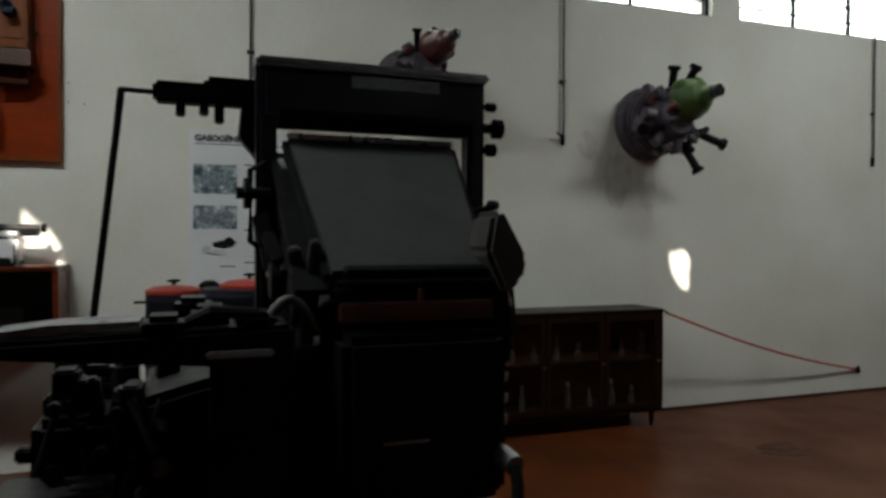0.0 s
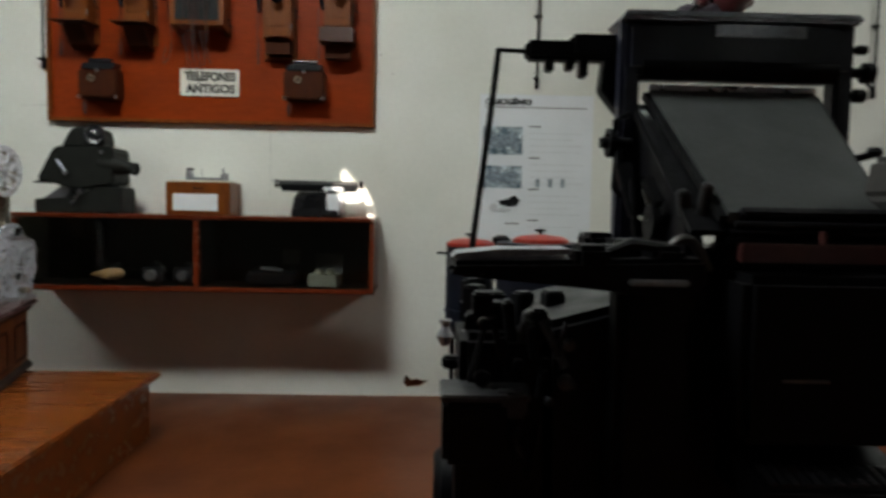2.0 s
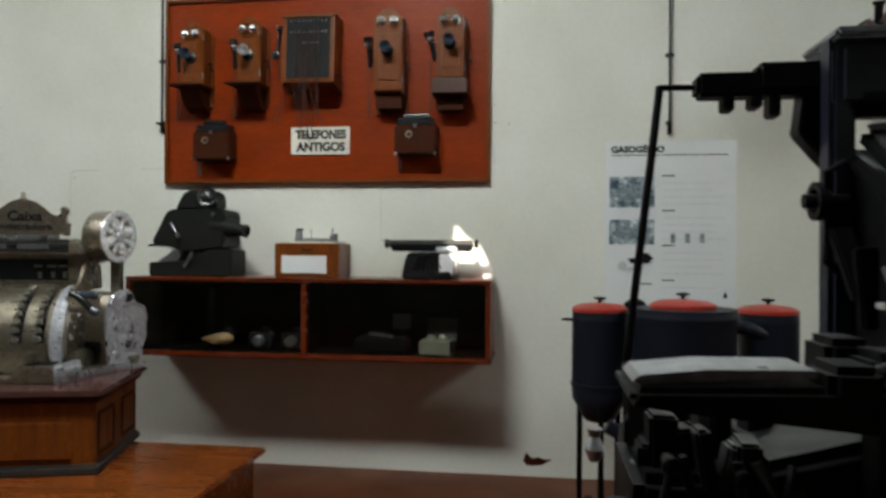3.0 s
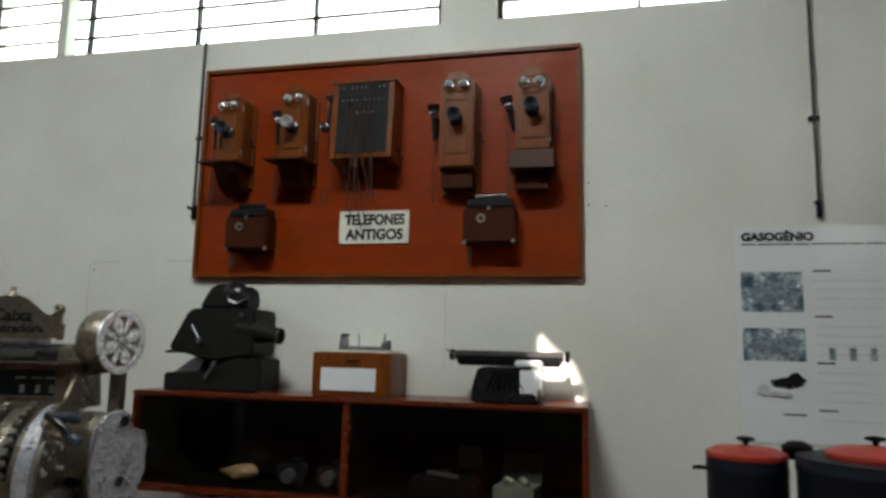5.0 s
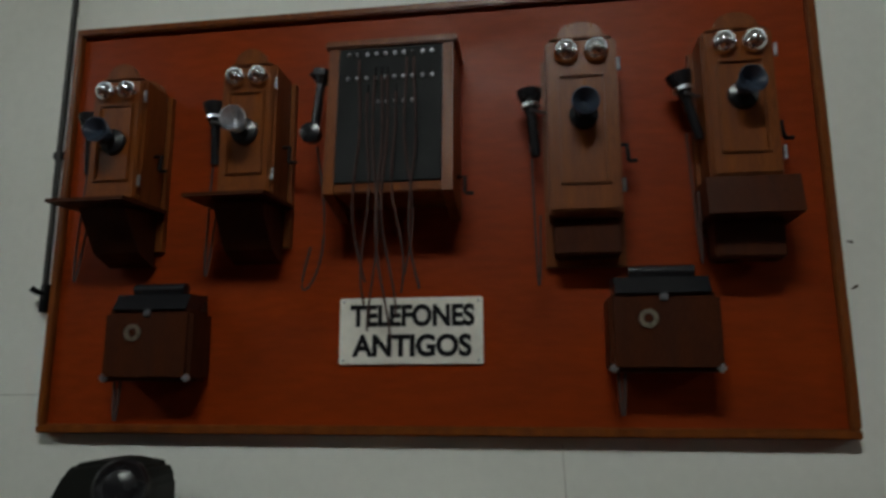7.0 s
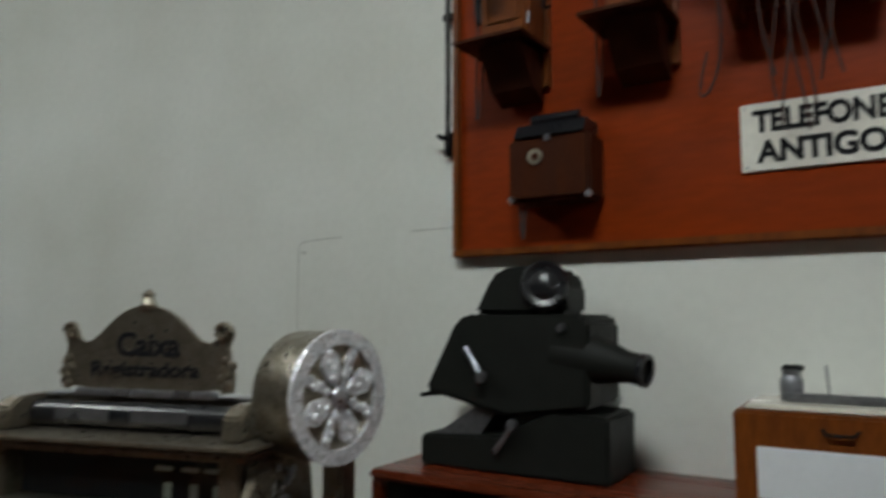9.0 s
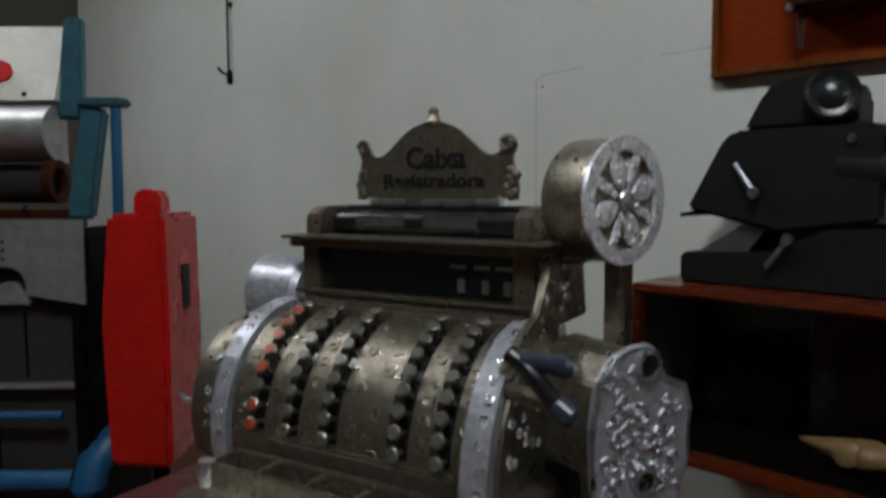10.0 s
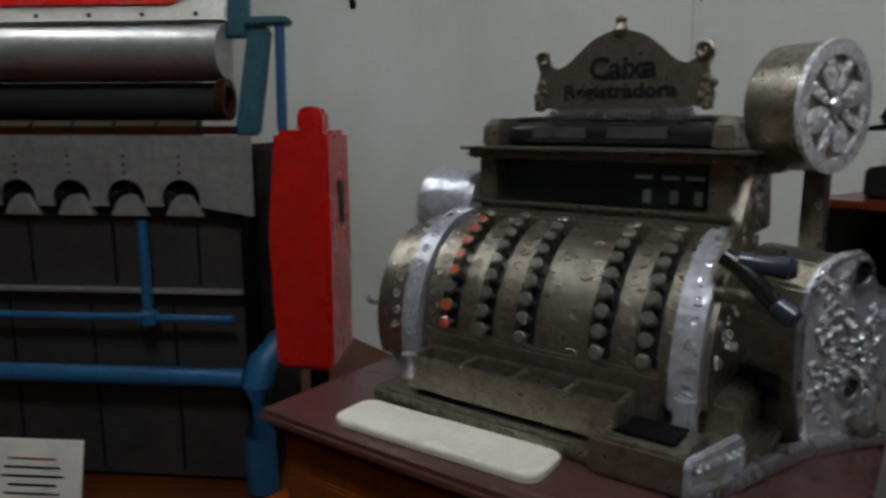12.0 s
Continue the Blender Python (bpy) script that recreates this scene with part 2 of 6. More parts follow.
def slab(outline, depth, axis="y", bm=None, m=None, bevel=0.0):
    """A flat outline (pairs) in the xz (axis y), yz (axis x) or xy (axis z) plane, made thick."""
    own = bmesh.new()
    put = {"y": lambda a, b: (a, 0, b), "x": lambda a, b: (0, a, b), "z": lambda a, b: (a, b, 0)}[axis]
    way = {"y": (0, depth, 0), "x": (depth, 0, 0), "z": (0, 0, depth)}[axis]
    face = own.faces.new([own.verts.new(put(*p)) for p in outline])
    out = bmesh.ops.extrude_face_region(own, geom=[face])
    bmesh.ops.translate(own, vec=way, verts=[v for v in out["geom"] if isinstance(v, bmesh.types.BMVert)])
    bmesh.ops.recalc_face_normals(own, faces=own.faces)
    if bevel:
        bmesh.ops.bevel(own, geom=own.edges[:], offset=bevel, segments=2, affect="EDGES")
    return joined(bm, own, m)


def ring(r_in, r_out, thick, n=32, bm=None, m=None):
    """A flat ring round z."""
    own = bmesh.new()
    prof = [(r_in, 0), (r_out, 0), (r_out, thick), (r_in, thick)]
    loops = [[own.verts.new((r * math.cos(2 * math.pi * i / n), r * math.sin(2 * math.pi * i / n), z)) for i in range(n)] for r, z in prof]
    for a, b in zip(loops, loops[1:] + loops[:1]):
        for i in range(n):
            own.faces.new((a[i], a[(i + 1) % n], b[(i + 1) % n], b[i]))
    return joined(bm, own, m)


def writing(text, size, mat, parent, place, name="lettering", width=None, bold=0.018):
    """Raised flat letters with the built-in font, as a mesh."""
    cu = bpy.data.curves.new(name, "FONT")
    cu.body, cu.size, cu.extrude, cu.align_x, cu.align_y = text, size, 0.0008, "CENTER", "CENTER"
    cu.offset = size * bold
    tmp = bpy.data.objects.new(name, cu)
    me = bpy.data.meshes.new_from_object(tmp)
    bpy.data.objects.remove(tmp)
    me.materials.append(mat)
    if width:
        xs = [v.co.x for v in me.vertices]
        k = width / (max(xs) - min(xs))
        for v in me.vertices:
            v.co.x *= k
    ob = new(name, me)
    ob.parent, ob.matrix_basis = parent, place
    return ob


RX90, RY90 = pose(0, 0, 0, 90), pose(0, 0, 0, 0, 90)

# ---- structure ----
WALL_T = 0.2
WIN_Z, WIN_TOP = 3.45, 4.45
WINDOWS = [(-1.8, 1.49), (1.82, 7.4), (7.71, 11.9)]


def build_wall(name, spans, place, length, label):
    """A wall in its own xz plane with window openings cut as spaces between piers."""
    bm = bmesh.new()
    x = 0.0
    for a, b in spans:
        box(a - x, WALL_T, ROOM_H, (a + x) / 2, WALL_T / 2, 0, 0, bm)
        box(b - a, WALL_T, WIN_Z, (a + b) / 2, WALL_T / 2, 0, 0, bm)
        box(b - a, WALL_T, ROOM_H - WIN_TOP, (a + b) / 2, WALL_T / 2, WIN_TOP, 0, bm)
        x = b
    box(length - x, WALL_T, ROOM_H, (length + x) / 2, WALL_T / 2, 0, 0, bm)
    return tagged(part(name, bm, M_WALL, place=place), label, "wall", kind="structure")


LEN = ROOM_R - ROOM_L
build_wall("wall_north", [(a - ROOM_L, b - ROOM_L) for a, b in WINDOWS], pose(ROOM_L, 0, 0), LEN, "off-white painted plaster wall with stains and high windows")
build_wall("wall_south", [(ROOM_R - 7.0, ROOM_R - 6.4)], pose(ROOM_R, ROOM_F, 0, 0, 0, 180), LEN, "unseen wall with one high window, dark to cut bounced light").data.materials[0] = M_SOUTH
tagged(part("wall_west", box(WALL_T, -ROOM_F + 2 * WALL_T, ROOM_H, ROOM_L - WALL_T / 2, ROOM_F / 2, 0, 0), M_SOUTH), "end wall coloured dark to cut bounced light", "wall", kind="structure")
tagged(part("wall_east", box(WALL_T, -ROOM_F + 2 * WALL_T, ROOM_H, ROOM_R + WALL_T / 2, ROOM_F / 2, 0, 0), M_SOUTH), "end wall coloured dark to cut bounced light", "wall", kind="structure")
tagged(part("floor", box(LEN + 0.4, -ROOM_F + 0.4, 0.2, (ROOM_L + ROOM_R) / 2, ROOM_F / 2, -0.2, 0), M_FLOOR), "worn polished red cement floor with dark stains", "floor", kind="structure")
tagged(part("baseboard", box(5.6, 0.006, 0.022, 9.4, -0.003, 0, 0.002), M_JOINT), "narrow dark joint between wall and floor", "baseboard", kind="structure")
# The unseen ceiling has two small gaps that shape the sun patches.
SPOTS = [(Vector((2.165, -0.14, 1.43)), 0.078, 0.38), (Vector((7.08, 0.0, 1.215)), 0.105, 0.21)]
holes = []
for p, r, ry in SPOTS:
    k = (ROOM_H - p.z) / SUN_WAY.z
    holes.append((p.x + SUN_WAY.x * k, p.y + SUN_WAY.y * k, (r, ry)))


def build_ceiling():
    bm = bmesh.new()
    x0, x1, y0, y1 = ROOM_L - 0.2, ROOM_R + 0.2, ROOM_F - 0.2, SKY_Y0
    box(x1 - x0, 0.2 - SKY_Y1, 0.05, (x0 + x1) / 2, (SKY_Y1 + 0.2) / 2, ROOM_H, 0, bm)
    edge = x0
    for wx, wide, watts in SKYLIGHTS + [(x1 + 1, 2, 0)]:
        box(wx - wide / 2 - edge, SKY_Y1 - SKY_Y0, 0.05, (wx - wide / 2 + edge) / 2, (SKY_Y0 + SKY_Y1) / 2, ROOM_H, 0, bm)
        edge = wx + wide / 2
    hx = sorted(holes)
    cuts = [x0] + [v for x, y, r in hx for v in (x - 0.5, x + 0.5)] + [x1]
    for i in range(0, len(cuts), 2):
        box(cuts[i + 1] - cuts[i], y1 - y0, 0.05, (cuts[i] + cuts[i + 1]) / 2, (y0 + y1) / 2, ROOM_H, 0, bm)
    for x, y, r in hx:
        box(1.0, y - 0.5 - y0, 0.05, x, (y0 + y - 0.5) / 2, ROOM_H, 0, bm)
        box(1.0, y1 - y - 0.5, 0.05, x, (y1 + y + 0.5) / 2, ROOM_H, 0, bm)
        own = bmesh.new()
        n = 24
        inner = [own.verts.new((r[0] * (1 + 0.25 * math.sin(2 * a + x) + 0.15 * math.sin(3 * a)) * math.cos(a), r[1] * (1 + 0.2 * math.sin(3 * a + x)) * math.sin(a), 0)) for a in [2 * math.pi * i / n + math.pi / 4 for i in range(n)]]
        outer = []
        for i in range(n):
            a = 2 * math.pi * i / n + math.pi / 4
            k = 0.5 / max(abs(math.cos(a)), abs(math.sin(a)))
            outer.append(own.verts.new((k * math.cos(a), k * math.sin(a), 0)))
        for i in range(n):
            own.faces.new((inner[i], inner[(i + 1) % n], outer[(i + 1) % n], outer[i]))
        joined(bm, own, Matrix.Translation((x, y, ROOM_H + 0.02)))
    return tagged(part("ceiling", bm, M_CEIL), "unseen ceiling with three skylights, dark to cut bounced light", "ceiling", kind="structure")


build_ceiling()
for wx, wide, watts in SKYLIGHTS:
    tagged(part("skylight", box(wide + 0.1, SKY_Y1 - SKY_Y0 + 0.1, 0.02, wx, (SKY_Y0 + SKY_Y1) / 2, ROOM_H + 0.055, 0), M_SKYGLASS), "translucent roof sheet glowing with daylight", "skylight", kind="structure")


def build_window(i, a, b, y, out):
    """A steel window of small panes with daylight behind it."""
    w = thing("window_%d" % i, pose((a + b) / 2, y, WIN_Z), "high steel-framed window of small frosted panes", "window", kind="structure")
    L, H = b - a, WIN_TOP - WIN_Z
    bm = box(L, 0.06, 0.03, 0, 0.08 * out, 0, 0.003)
    box(L, 0.06, 0.03, 0, 0.08 * out, H - 0.03, 0.003, bm)
    for sx in (-L / 2 + 0.015, L / 2 - 0.015):
        box(0.03, 0.06, H, sx, 0.08 * out, 0, 0.003, bm)
    part("window_frame", bm, M_IRON, w, "dark steel frame")
    cols, rows = max(2, round(L / 0.75)), 7
    for c in range(1, cols):
        part("mullion", box(0.02, 0.045, H - 0.06, -L / 2 + L * c / cols, 0.08 * out, 0.03, 0.002), M_IRON, w)
    for r in range(1, rows):
        part("glazing_bar", box(L - 0.06, 0.03, 0.012, 0, 0.08 * out, H * r / rows, 0.002), M_IRON, w)
    for c in range(cols):
        for r in range(rows):
            pane = part("pane", box(L / cols - 0.026, 0.005, H / rows - 0.017, -L / 2 + L * (c + 0.5) / cols, 0.085 * out, H * r / rows + 0.009, 0), M_GLASS, w)
            pane.visible_shadow = False
    return w


for i, (a, b) in enumerate(WINDOWS):
    build_window(i + 1, a, b, 0, 1)
tagged(part("window_post", box(0.07, 0.1, WIN_TOP - WIN_Z, -1.13, 0.04, WIN_Z, 0.003), M_WALL), "painted upright post between two steel windows", "post", kind="structure")
build_window(len(WINDOWS) + 1, 6.4, 7.0, ROOM_F, -1)
for y in (0.9, ROOM_F - 0.9):
    tagged(part("backdrop", box(LEN + 8, 0.02, 5.0, (ROOM_L + ROOM_R) / 2, y, 2.4, 0), M_SKYBACK), "bright overcast sky outside the windows", "sky", kind="structure")

# ---- telephone board ----
BOARD_Z = 1.95


def build_board():
    t = thing("display_board", pose(1.15, 0, BOARD_Z), "red-brown painted wooden display board with narrow frame on the wall", "display board")
    part("panel", box(2.3, 0.018, 1.3, 0, -0.012, 0, 0.002), M_BOARD, t)
    for w, h, x, z in ((2.3, 0.025, 0, 0), (2.3, 0.025, 0, 1.275), (0.025, 1.25, -1.1375, 0.025), (0.025, 1.25, 1.1375, 0.025)):
        part("frame_strip", box(w, 0.022, h, x, -0.0325, z, 0.004), M_OAK, t, "orange wooden strip")
    return t


build_board()


def build_sign():
    t = thing("sign_plate", pose(1.133, -0.022, 2.145), "white enamel sign with black capital letters", "sign")
    part("plate", box(0.415, 0.008, 0.19, 0, -0.005, 0, 0.003), M_WHITE, t)
    writing("TELEFONES", 0.082, M_INK, t, pose(0.005, -0.0095, 0.135, 90), width=0.36, bold=0.042)
    writing("ANTIGOS", 0.082, M_INK, t, pose(0.005, -0.0095, 0.05, 90), width=0.345, bold=0.042)
    for x in (-0.195, 0.195):
        for z in (0.012, 0.178):
            part("screw", lathe([(0.004, 0), (0.003, 0.003)], 8, None, pose(x, -0.009, z, 90)), M_STEEL, t)
    return t


build_sign()


def receiver(parent, x, y, z, lean=0.0):
    """A black spoon receiver hanging from a hook."""
    m = pose(x, y, z, 0, lean, 0)
    bm = lathe([(0.012, -0.15), (0.014, -0.14), (0.014, -0.03), (0.022, 0.0), (0.034, 0.03), (0.036, 0.045), (0.02, 0.05)], 16, None, m)
    r = part("receiver", bm, M_BLACK, parent, "black bakelite receiver", True)
    part("collar", ring(0.021, 0.026, 0.01, 16, None, m @ pose(0, 0, -0.005)), M_SILVER, r, "nickel ring")
    part("hook", tube([(x + 0.07, y + 0.01, z - 0.02), (x + 0.03, y, z - 0.02), (x, y - 0.026, z - 0.02)], 0.005), M_STEEL, parent)


def bells(parent, x, y, z, gap, r=0.036):
    for s in (-1, 1):
        bm = lathe([(r, 0), (r, 0.006), (r * 0.92, 0.018), (r * 0.68, 0.03), (r * 0.3, 0.037), (0.006, 0.038), (0.005, 0.045)], 20, None, pose(x + s * gap / 2, y, z, 90))
        part("bell", bm, M_BELL, parent, "bright nickel bell", True)


def mouthpiece(parent, x, y, z, metal, out=0.11):
    part("arm", lathe([(0.04, 0), (0.038, 0.012), (0.016, 0.02), (0.014, out * 0.6)], 16, None, pose(x, y, z - 0.01, 90)), M_BLACK, parent, smooth=True)
    m = pose(x - 0.004, y - out * 0.5, z, 92, 0, 6) @ Matrix.Diagonal((0.86, 0.86, 0.8, 1))
    own = bmesh.new()
    prof = [(0.012, 0), (0.03, 0.004), (0.03, 0.018), (0.022, 0.03), (0.036, 0.06), (0.044, 0.066), (0.040, 0.069), (0.026, 0.052), (0.008, 0.03)]
    part("cup", lathe(prof, 20, own, m), metal, parent, "trumpet-shaped mouthpiece cup", True)


def crank(parent, x, y, z, s=1):
    part("crank", tube([(x, y, z), (x + 0.022 * s, y, z), (x + 0.024 * s, y - 0.01, z - 0.045), (x + 0.028 * s, y - 0.01, z - 0.05), (x + 0.048 * s, y - 0.01, z - 0.05)], 0.006), M_IRON, parent)


def build_phone(cx, w, z0, z1, depth, mat, style, label):
    """A wooden magneto wall telephone: backboard, box with a moulded door, bells, mouthpiece, receiver, crank, desk or battery box."""
    t = thing("wall_telephone", pose(cx, -0.022, z0), label, "telephone", "antique telephones")
    H = z1 - z0
    arch = [(-w / 2 - 0.012, -0.12), (w / 2 + 0.012, -0.12), (w / 2 + 0.012, H - 0.01)] + [(math.cos(a) * (w / 2 - 0.02), H + 0.0 + math.sin(a) * 0.055) for a in [math.pi * k / 12 for k in range(13)]] + [(-w / 2 - 0.012, H - 0.01)]
    part("backboard", slab(arch, -0.02, "y", None, pose(0, -0.001, 0)), mat, t)
    part("case", box(w, depth - 0.03, H, 0, -0.022 - (depth - 0.03) / 2, 0, 0.006), mat, t)
    part("door", box(w - 0.012, 0.016, H - 0.02, 0, -depth, 0.01, 0.005), mat, t, "hinged wooden door")
    fr = bmesh.new()
    for ww, hh, x, z in ((w * 0.62, 0.012, 0, H * 0.16), (w * 0.62, 0.012, 0, H * 0.76), (0.012, H * 0.6, -w * 0.31, H * 0.16), (0.012, H * 0.6 + 0.012, w * 0.31, H * 0.16)):
        box(ww, 0.01, hh, x, -depth - 0.011, z, 0.004, fr)
    part("moulding", fr, mat, t)
    bells(t, 0, -depth - 0.008, H - 0.045, w * 0.42, w * 0.18)
    crest = [(-w / 2 + 0.01, H)] + [(-math.cos(a) * (w / 2 - 0.035), H + 0.01 + math.sin(a) * 0.042) for a in [math.pi * k / 12 for k in range(13)]] + [(w / 2 - 0.01, H)]
    part("crest", slab(crest, 0.018, "y", None, pose(0, -depth + 0.004, 0.001), 0.003), mat, t)
    mouthpiece(t, 0, -depth - 0.008, H * (0.56 if style in ("plain", "wide") else 0.5), M_SILVER if style == "bright" else M_CUP, 0.075)
    receiver(t, -w / 2 - 0.045, -depth * 0.62, H * 0.66, -14 if style == "wide" else -4)
    crank(t, w / 2, -depth * 0.5, H * 0.42)
    part("cord", tube(curve_pts(lambda f: (-w / 2 - 0.045 + 0.02 * f, -0.09 - 0.03 * math.sin(f * 3.1), H * 0.35 - 0.36 * math.sin(f * math.pi * 0.85)), 16), 0.0035, 6), M_CORD, t)
    for z in (0.12, 0.8):
        part("hinge", rod((w / 2 + 0.002, -depth, H * z), (w / 2 + 0.002, -depth, H * z + 0.035), 0.005), M_STEEL, t)
    if style in ("desk", "bright"):
        part("writing_shelf", slab([(0, 0), (-0.23, -0.012), (-0.23, -0.002), (0, 0.012)], w + 0.07, "x", None, pose(-w / 2 - 0.05, -0.022, -0.005)), M_DARKOAK, t, "dark sloping writing shelf")
        part("bracket", slab([(0, -0.01), (-0.17, -0.02), (-0.08, -0.14), (0, -0.17)], w - 0.02, "x", None, pose(-w / 2 + 0.01, -0.022, 0)), M_DARKOAK, t)
    elif style == "wide":
        part("battery_box", slab([(0, 0), (-depth - 0.01, 0), (-depth - 0.03, -0.10), (0, -0.10)], w + 0.045, "x", None, pose(-w / 2 - 0.0225, -0.022, 0)), M_DARKOAK, t, "wider dark battery box")
        # This dark box takes the place of the shade below the telephone.
        part("foot_box", box(w - 0.01, depth - 0.05, 0.1, 0, -0.022 - (depth - 0.05) / 2, -0.2, 0.005), M_DARKOAK, t)
    else:
        part("foot_box", box(w - 0.02, depth - 0.06, 0.1, 0, -0.022 - (depth - 0.06) / 2, -0.1, 0.005), M_DARKOAK, t)
    return t


build_phone(0.268, 0.165, 2.61, 2.995, 0.155, M_OAK, "desk", "wooden wall telephone with two nickel bells and sloping shelf")
build_phone(0.675, 0.165, 2.61, 3.015, 0.155, M_OAK, "bright", "wooden wall telephone with bright nickel mouthpiece and shelf")
build_phone(1.632, 0.195, 2.53, 3.035, 0.14, M_OAK, "plain", "tall wooden wall telephone with blue-black mouthpiece")
build_phone(2.045, 0.185, 2.61, 3.03, 0.14, M_OAK, "wide", "dark wooden wall telephone with arched top and battery box")


def build_switchboard():
    t = thing("switchboard", pose(1.10, -0.022, 2.60), "small wooden telephone switchboard with black jack panel and hanging cords", "switchboard")
    w, d, H = 0.36, 0.19, 0.44
    for s in (-1, 1):
        part("side_panel", slab([(0, -0.04), (-d, 0), (-d + 0.03, H), (0, H)], 0.03, "x", None, pose(s * (w / 2 - 0.015) - 0.015, -0.001, 0)), M_OAK, t)
    part("bottom", box(w - 0.06, d - 0.005, 0.03, 0, -d / 2, 0, 0.004), M_OAK, t)
    part("top", box(w + 0.02, d - 0.02, 0.022, 0, -d / 2 + 0.01, H, 0.004), M_OAK, t)
    part("crest", slab([(-0.09, 0), (0.09, 0), (0.05, 0.02), (0, 0.028), (-0.05, 0.02)], -0.015, "y", None, pose(0, -0.02, H + 0.022)), M_OAK, t)
    tilt = pose(0, -d + 0.005, 0.03, -4)
    panel = part("jack_panel", box(w - 0.062, 0.012, H - 0.032, 0, 0, 0, 0.002), M_PANEL, t, "black ebonite jack panel", place=tilt)
    for row, (z, n) in enumerate(((0.385, 10), (0.31, 10), (0.235, 5))):
        for k in range(n):
            x = -0.12 + 0.24 * k / 9 if n == 10 else -0.03 + 0.024 * k
            part("jack", lathe([(0.006, 0), (0.006, 0.006), (0.003, 0.008)], 8, None, pose(x, -0.006, z, 90)), M_STEEL, panel)
    for k, (x, drop) in enumerate(((-0.08, 0.62), (0.0, 0.66), (0.025, 0.55), (0.055, 0.6), (-0.035, 0.7), (-0.055, 0.58), (0.075, 0.64), (-0.015, 0.72))):
        zt = 0.36 - 0.05 * (k % 3)
        pts = curve_pts(lambda f: (x + 0.022 * math.sin(f * 7 + k) * f, -d - 0.015 + 0.12 * max(0, f - 0.55), zt + 0.02 - drop * f), 22)
        part("cord", tube(pts, 0.0034, 6), M_CORD, t)
        part("plug", rod((x, -d - 0.012, zt + 0.02), (x, -d - 0.012, zt + 0.045), 0.0045), M_IRON, t)
    hs = part("handset", lathe([(0.012, 0), (0.014, 0.01), (0.012, 0.16), (0.03, 0.18), (0.03, 0.2), (0.01, 0.205)], 14, None, pose(-w / 2 - 0.05, -0.13, 0.19, 0, 6)), M_BLACK, t, "black handset on its hook", True)
    part("mouthpiece", lathe([(0.028, 0), (0.03, 0.03), (0.012, 0.035)], 14, None, pose(-w / 2 - 0.05, -0.14, 0.19, 90)), M_BLACK, hs, smooth=True)
    part("hook", tube([(-w / 2, -0.1, 0.36), (-w / 2 - 0.04, -0.11, 0.36), (-w / 2 - 0.055, -0.16, 0.37)], 0.006), M_IRON, t)
    part("handset_cord", tube(curve_pts(lambda f: (-w / 2 - 0.05 + 0.03 * math.sin(f * 6), -0.1, 0.17 - 0.42 * math.sin(f * math.pi * 0.75)), 18), 0.004, 6), M_CORD, t)
    crank(t, w / 2, -0.1, 0.06)
    return t


build_switchboard()


def build_field_phone(cx, z0, w, label):
    t = thing("field_telephone", pose(cx, -0.022, z0), label, "telephone", "boxed telephones")
    part("case", box(w, 0.13, 0.2, 0, -0.067, 0, 0.012), M_DARKOAK, t)
    part("lid", slab([(0, 0), (-0.128, 0), (-0.10, 0.045), (0, 0.05)], w - 0.04, "x", None, pose(-w / 2 + 0.02, -0.002, 0.201)), M_BLACK, t, "dark sloping lid")
    part("cradle", rod((-w / 2 + 0.06, -0.075, 0.262), (w / 2 - 0.05, -0.075, 0.262), 0.019), M_BLACK, t, "black handset lying in a cradle", True)
    dial = part("dial", ring(0.013, 0.024, 0.006, 20, None, pose(-0.04, -0.133, 0.135, 90)), M_NICKEL, t, "round brass ring")
    part("button", lathe([(0.012, 0), (0.011, 0.004)], 12, None, pose(-0.04, -0.133, 0.135, 90)), M_DARKOAK, dial)
    for s in (-1, 1):
        part("corner_cap", box(0.022, 0.02, 0.022, s * (w / 2 - 0.009), -0.124, -0.002, 0.006), M_SILVER, t, "metal corner cap")
    part("strap", tube(curve_pts(lambda f: (-w / 2 + 0.02 + 0.02 * f, -0.09, 0.02 - 0.13 * math.sin(f * math.pi)), 12), 0.005, 6), M_CORD, t)
    part("latch", box(0.02, 0.008, 0.02, 0, -0.136, 0.18, 0.002), M_STEEL, t)
    return t


build_field_phone(0.40, 2.10, 0.265, "small reddish-brown wooden field telephone with brass ring")
build_field_phone(1.815, 2.12, 0.28, "reddish-brown wooden field telephone with black handset lid")

# ---- wall cabinet and what stands on it ----
CAB_X0, CAB_X1, CAB_Z0, CAB_Z1, CAB_D = -0.06, 2.34, 0.80, 1.31, 0.42


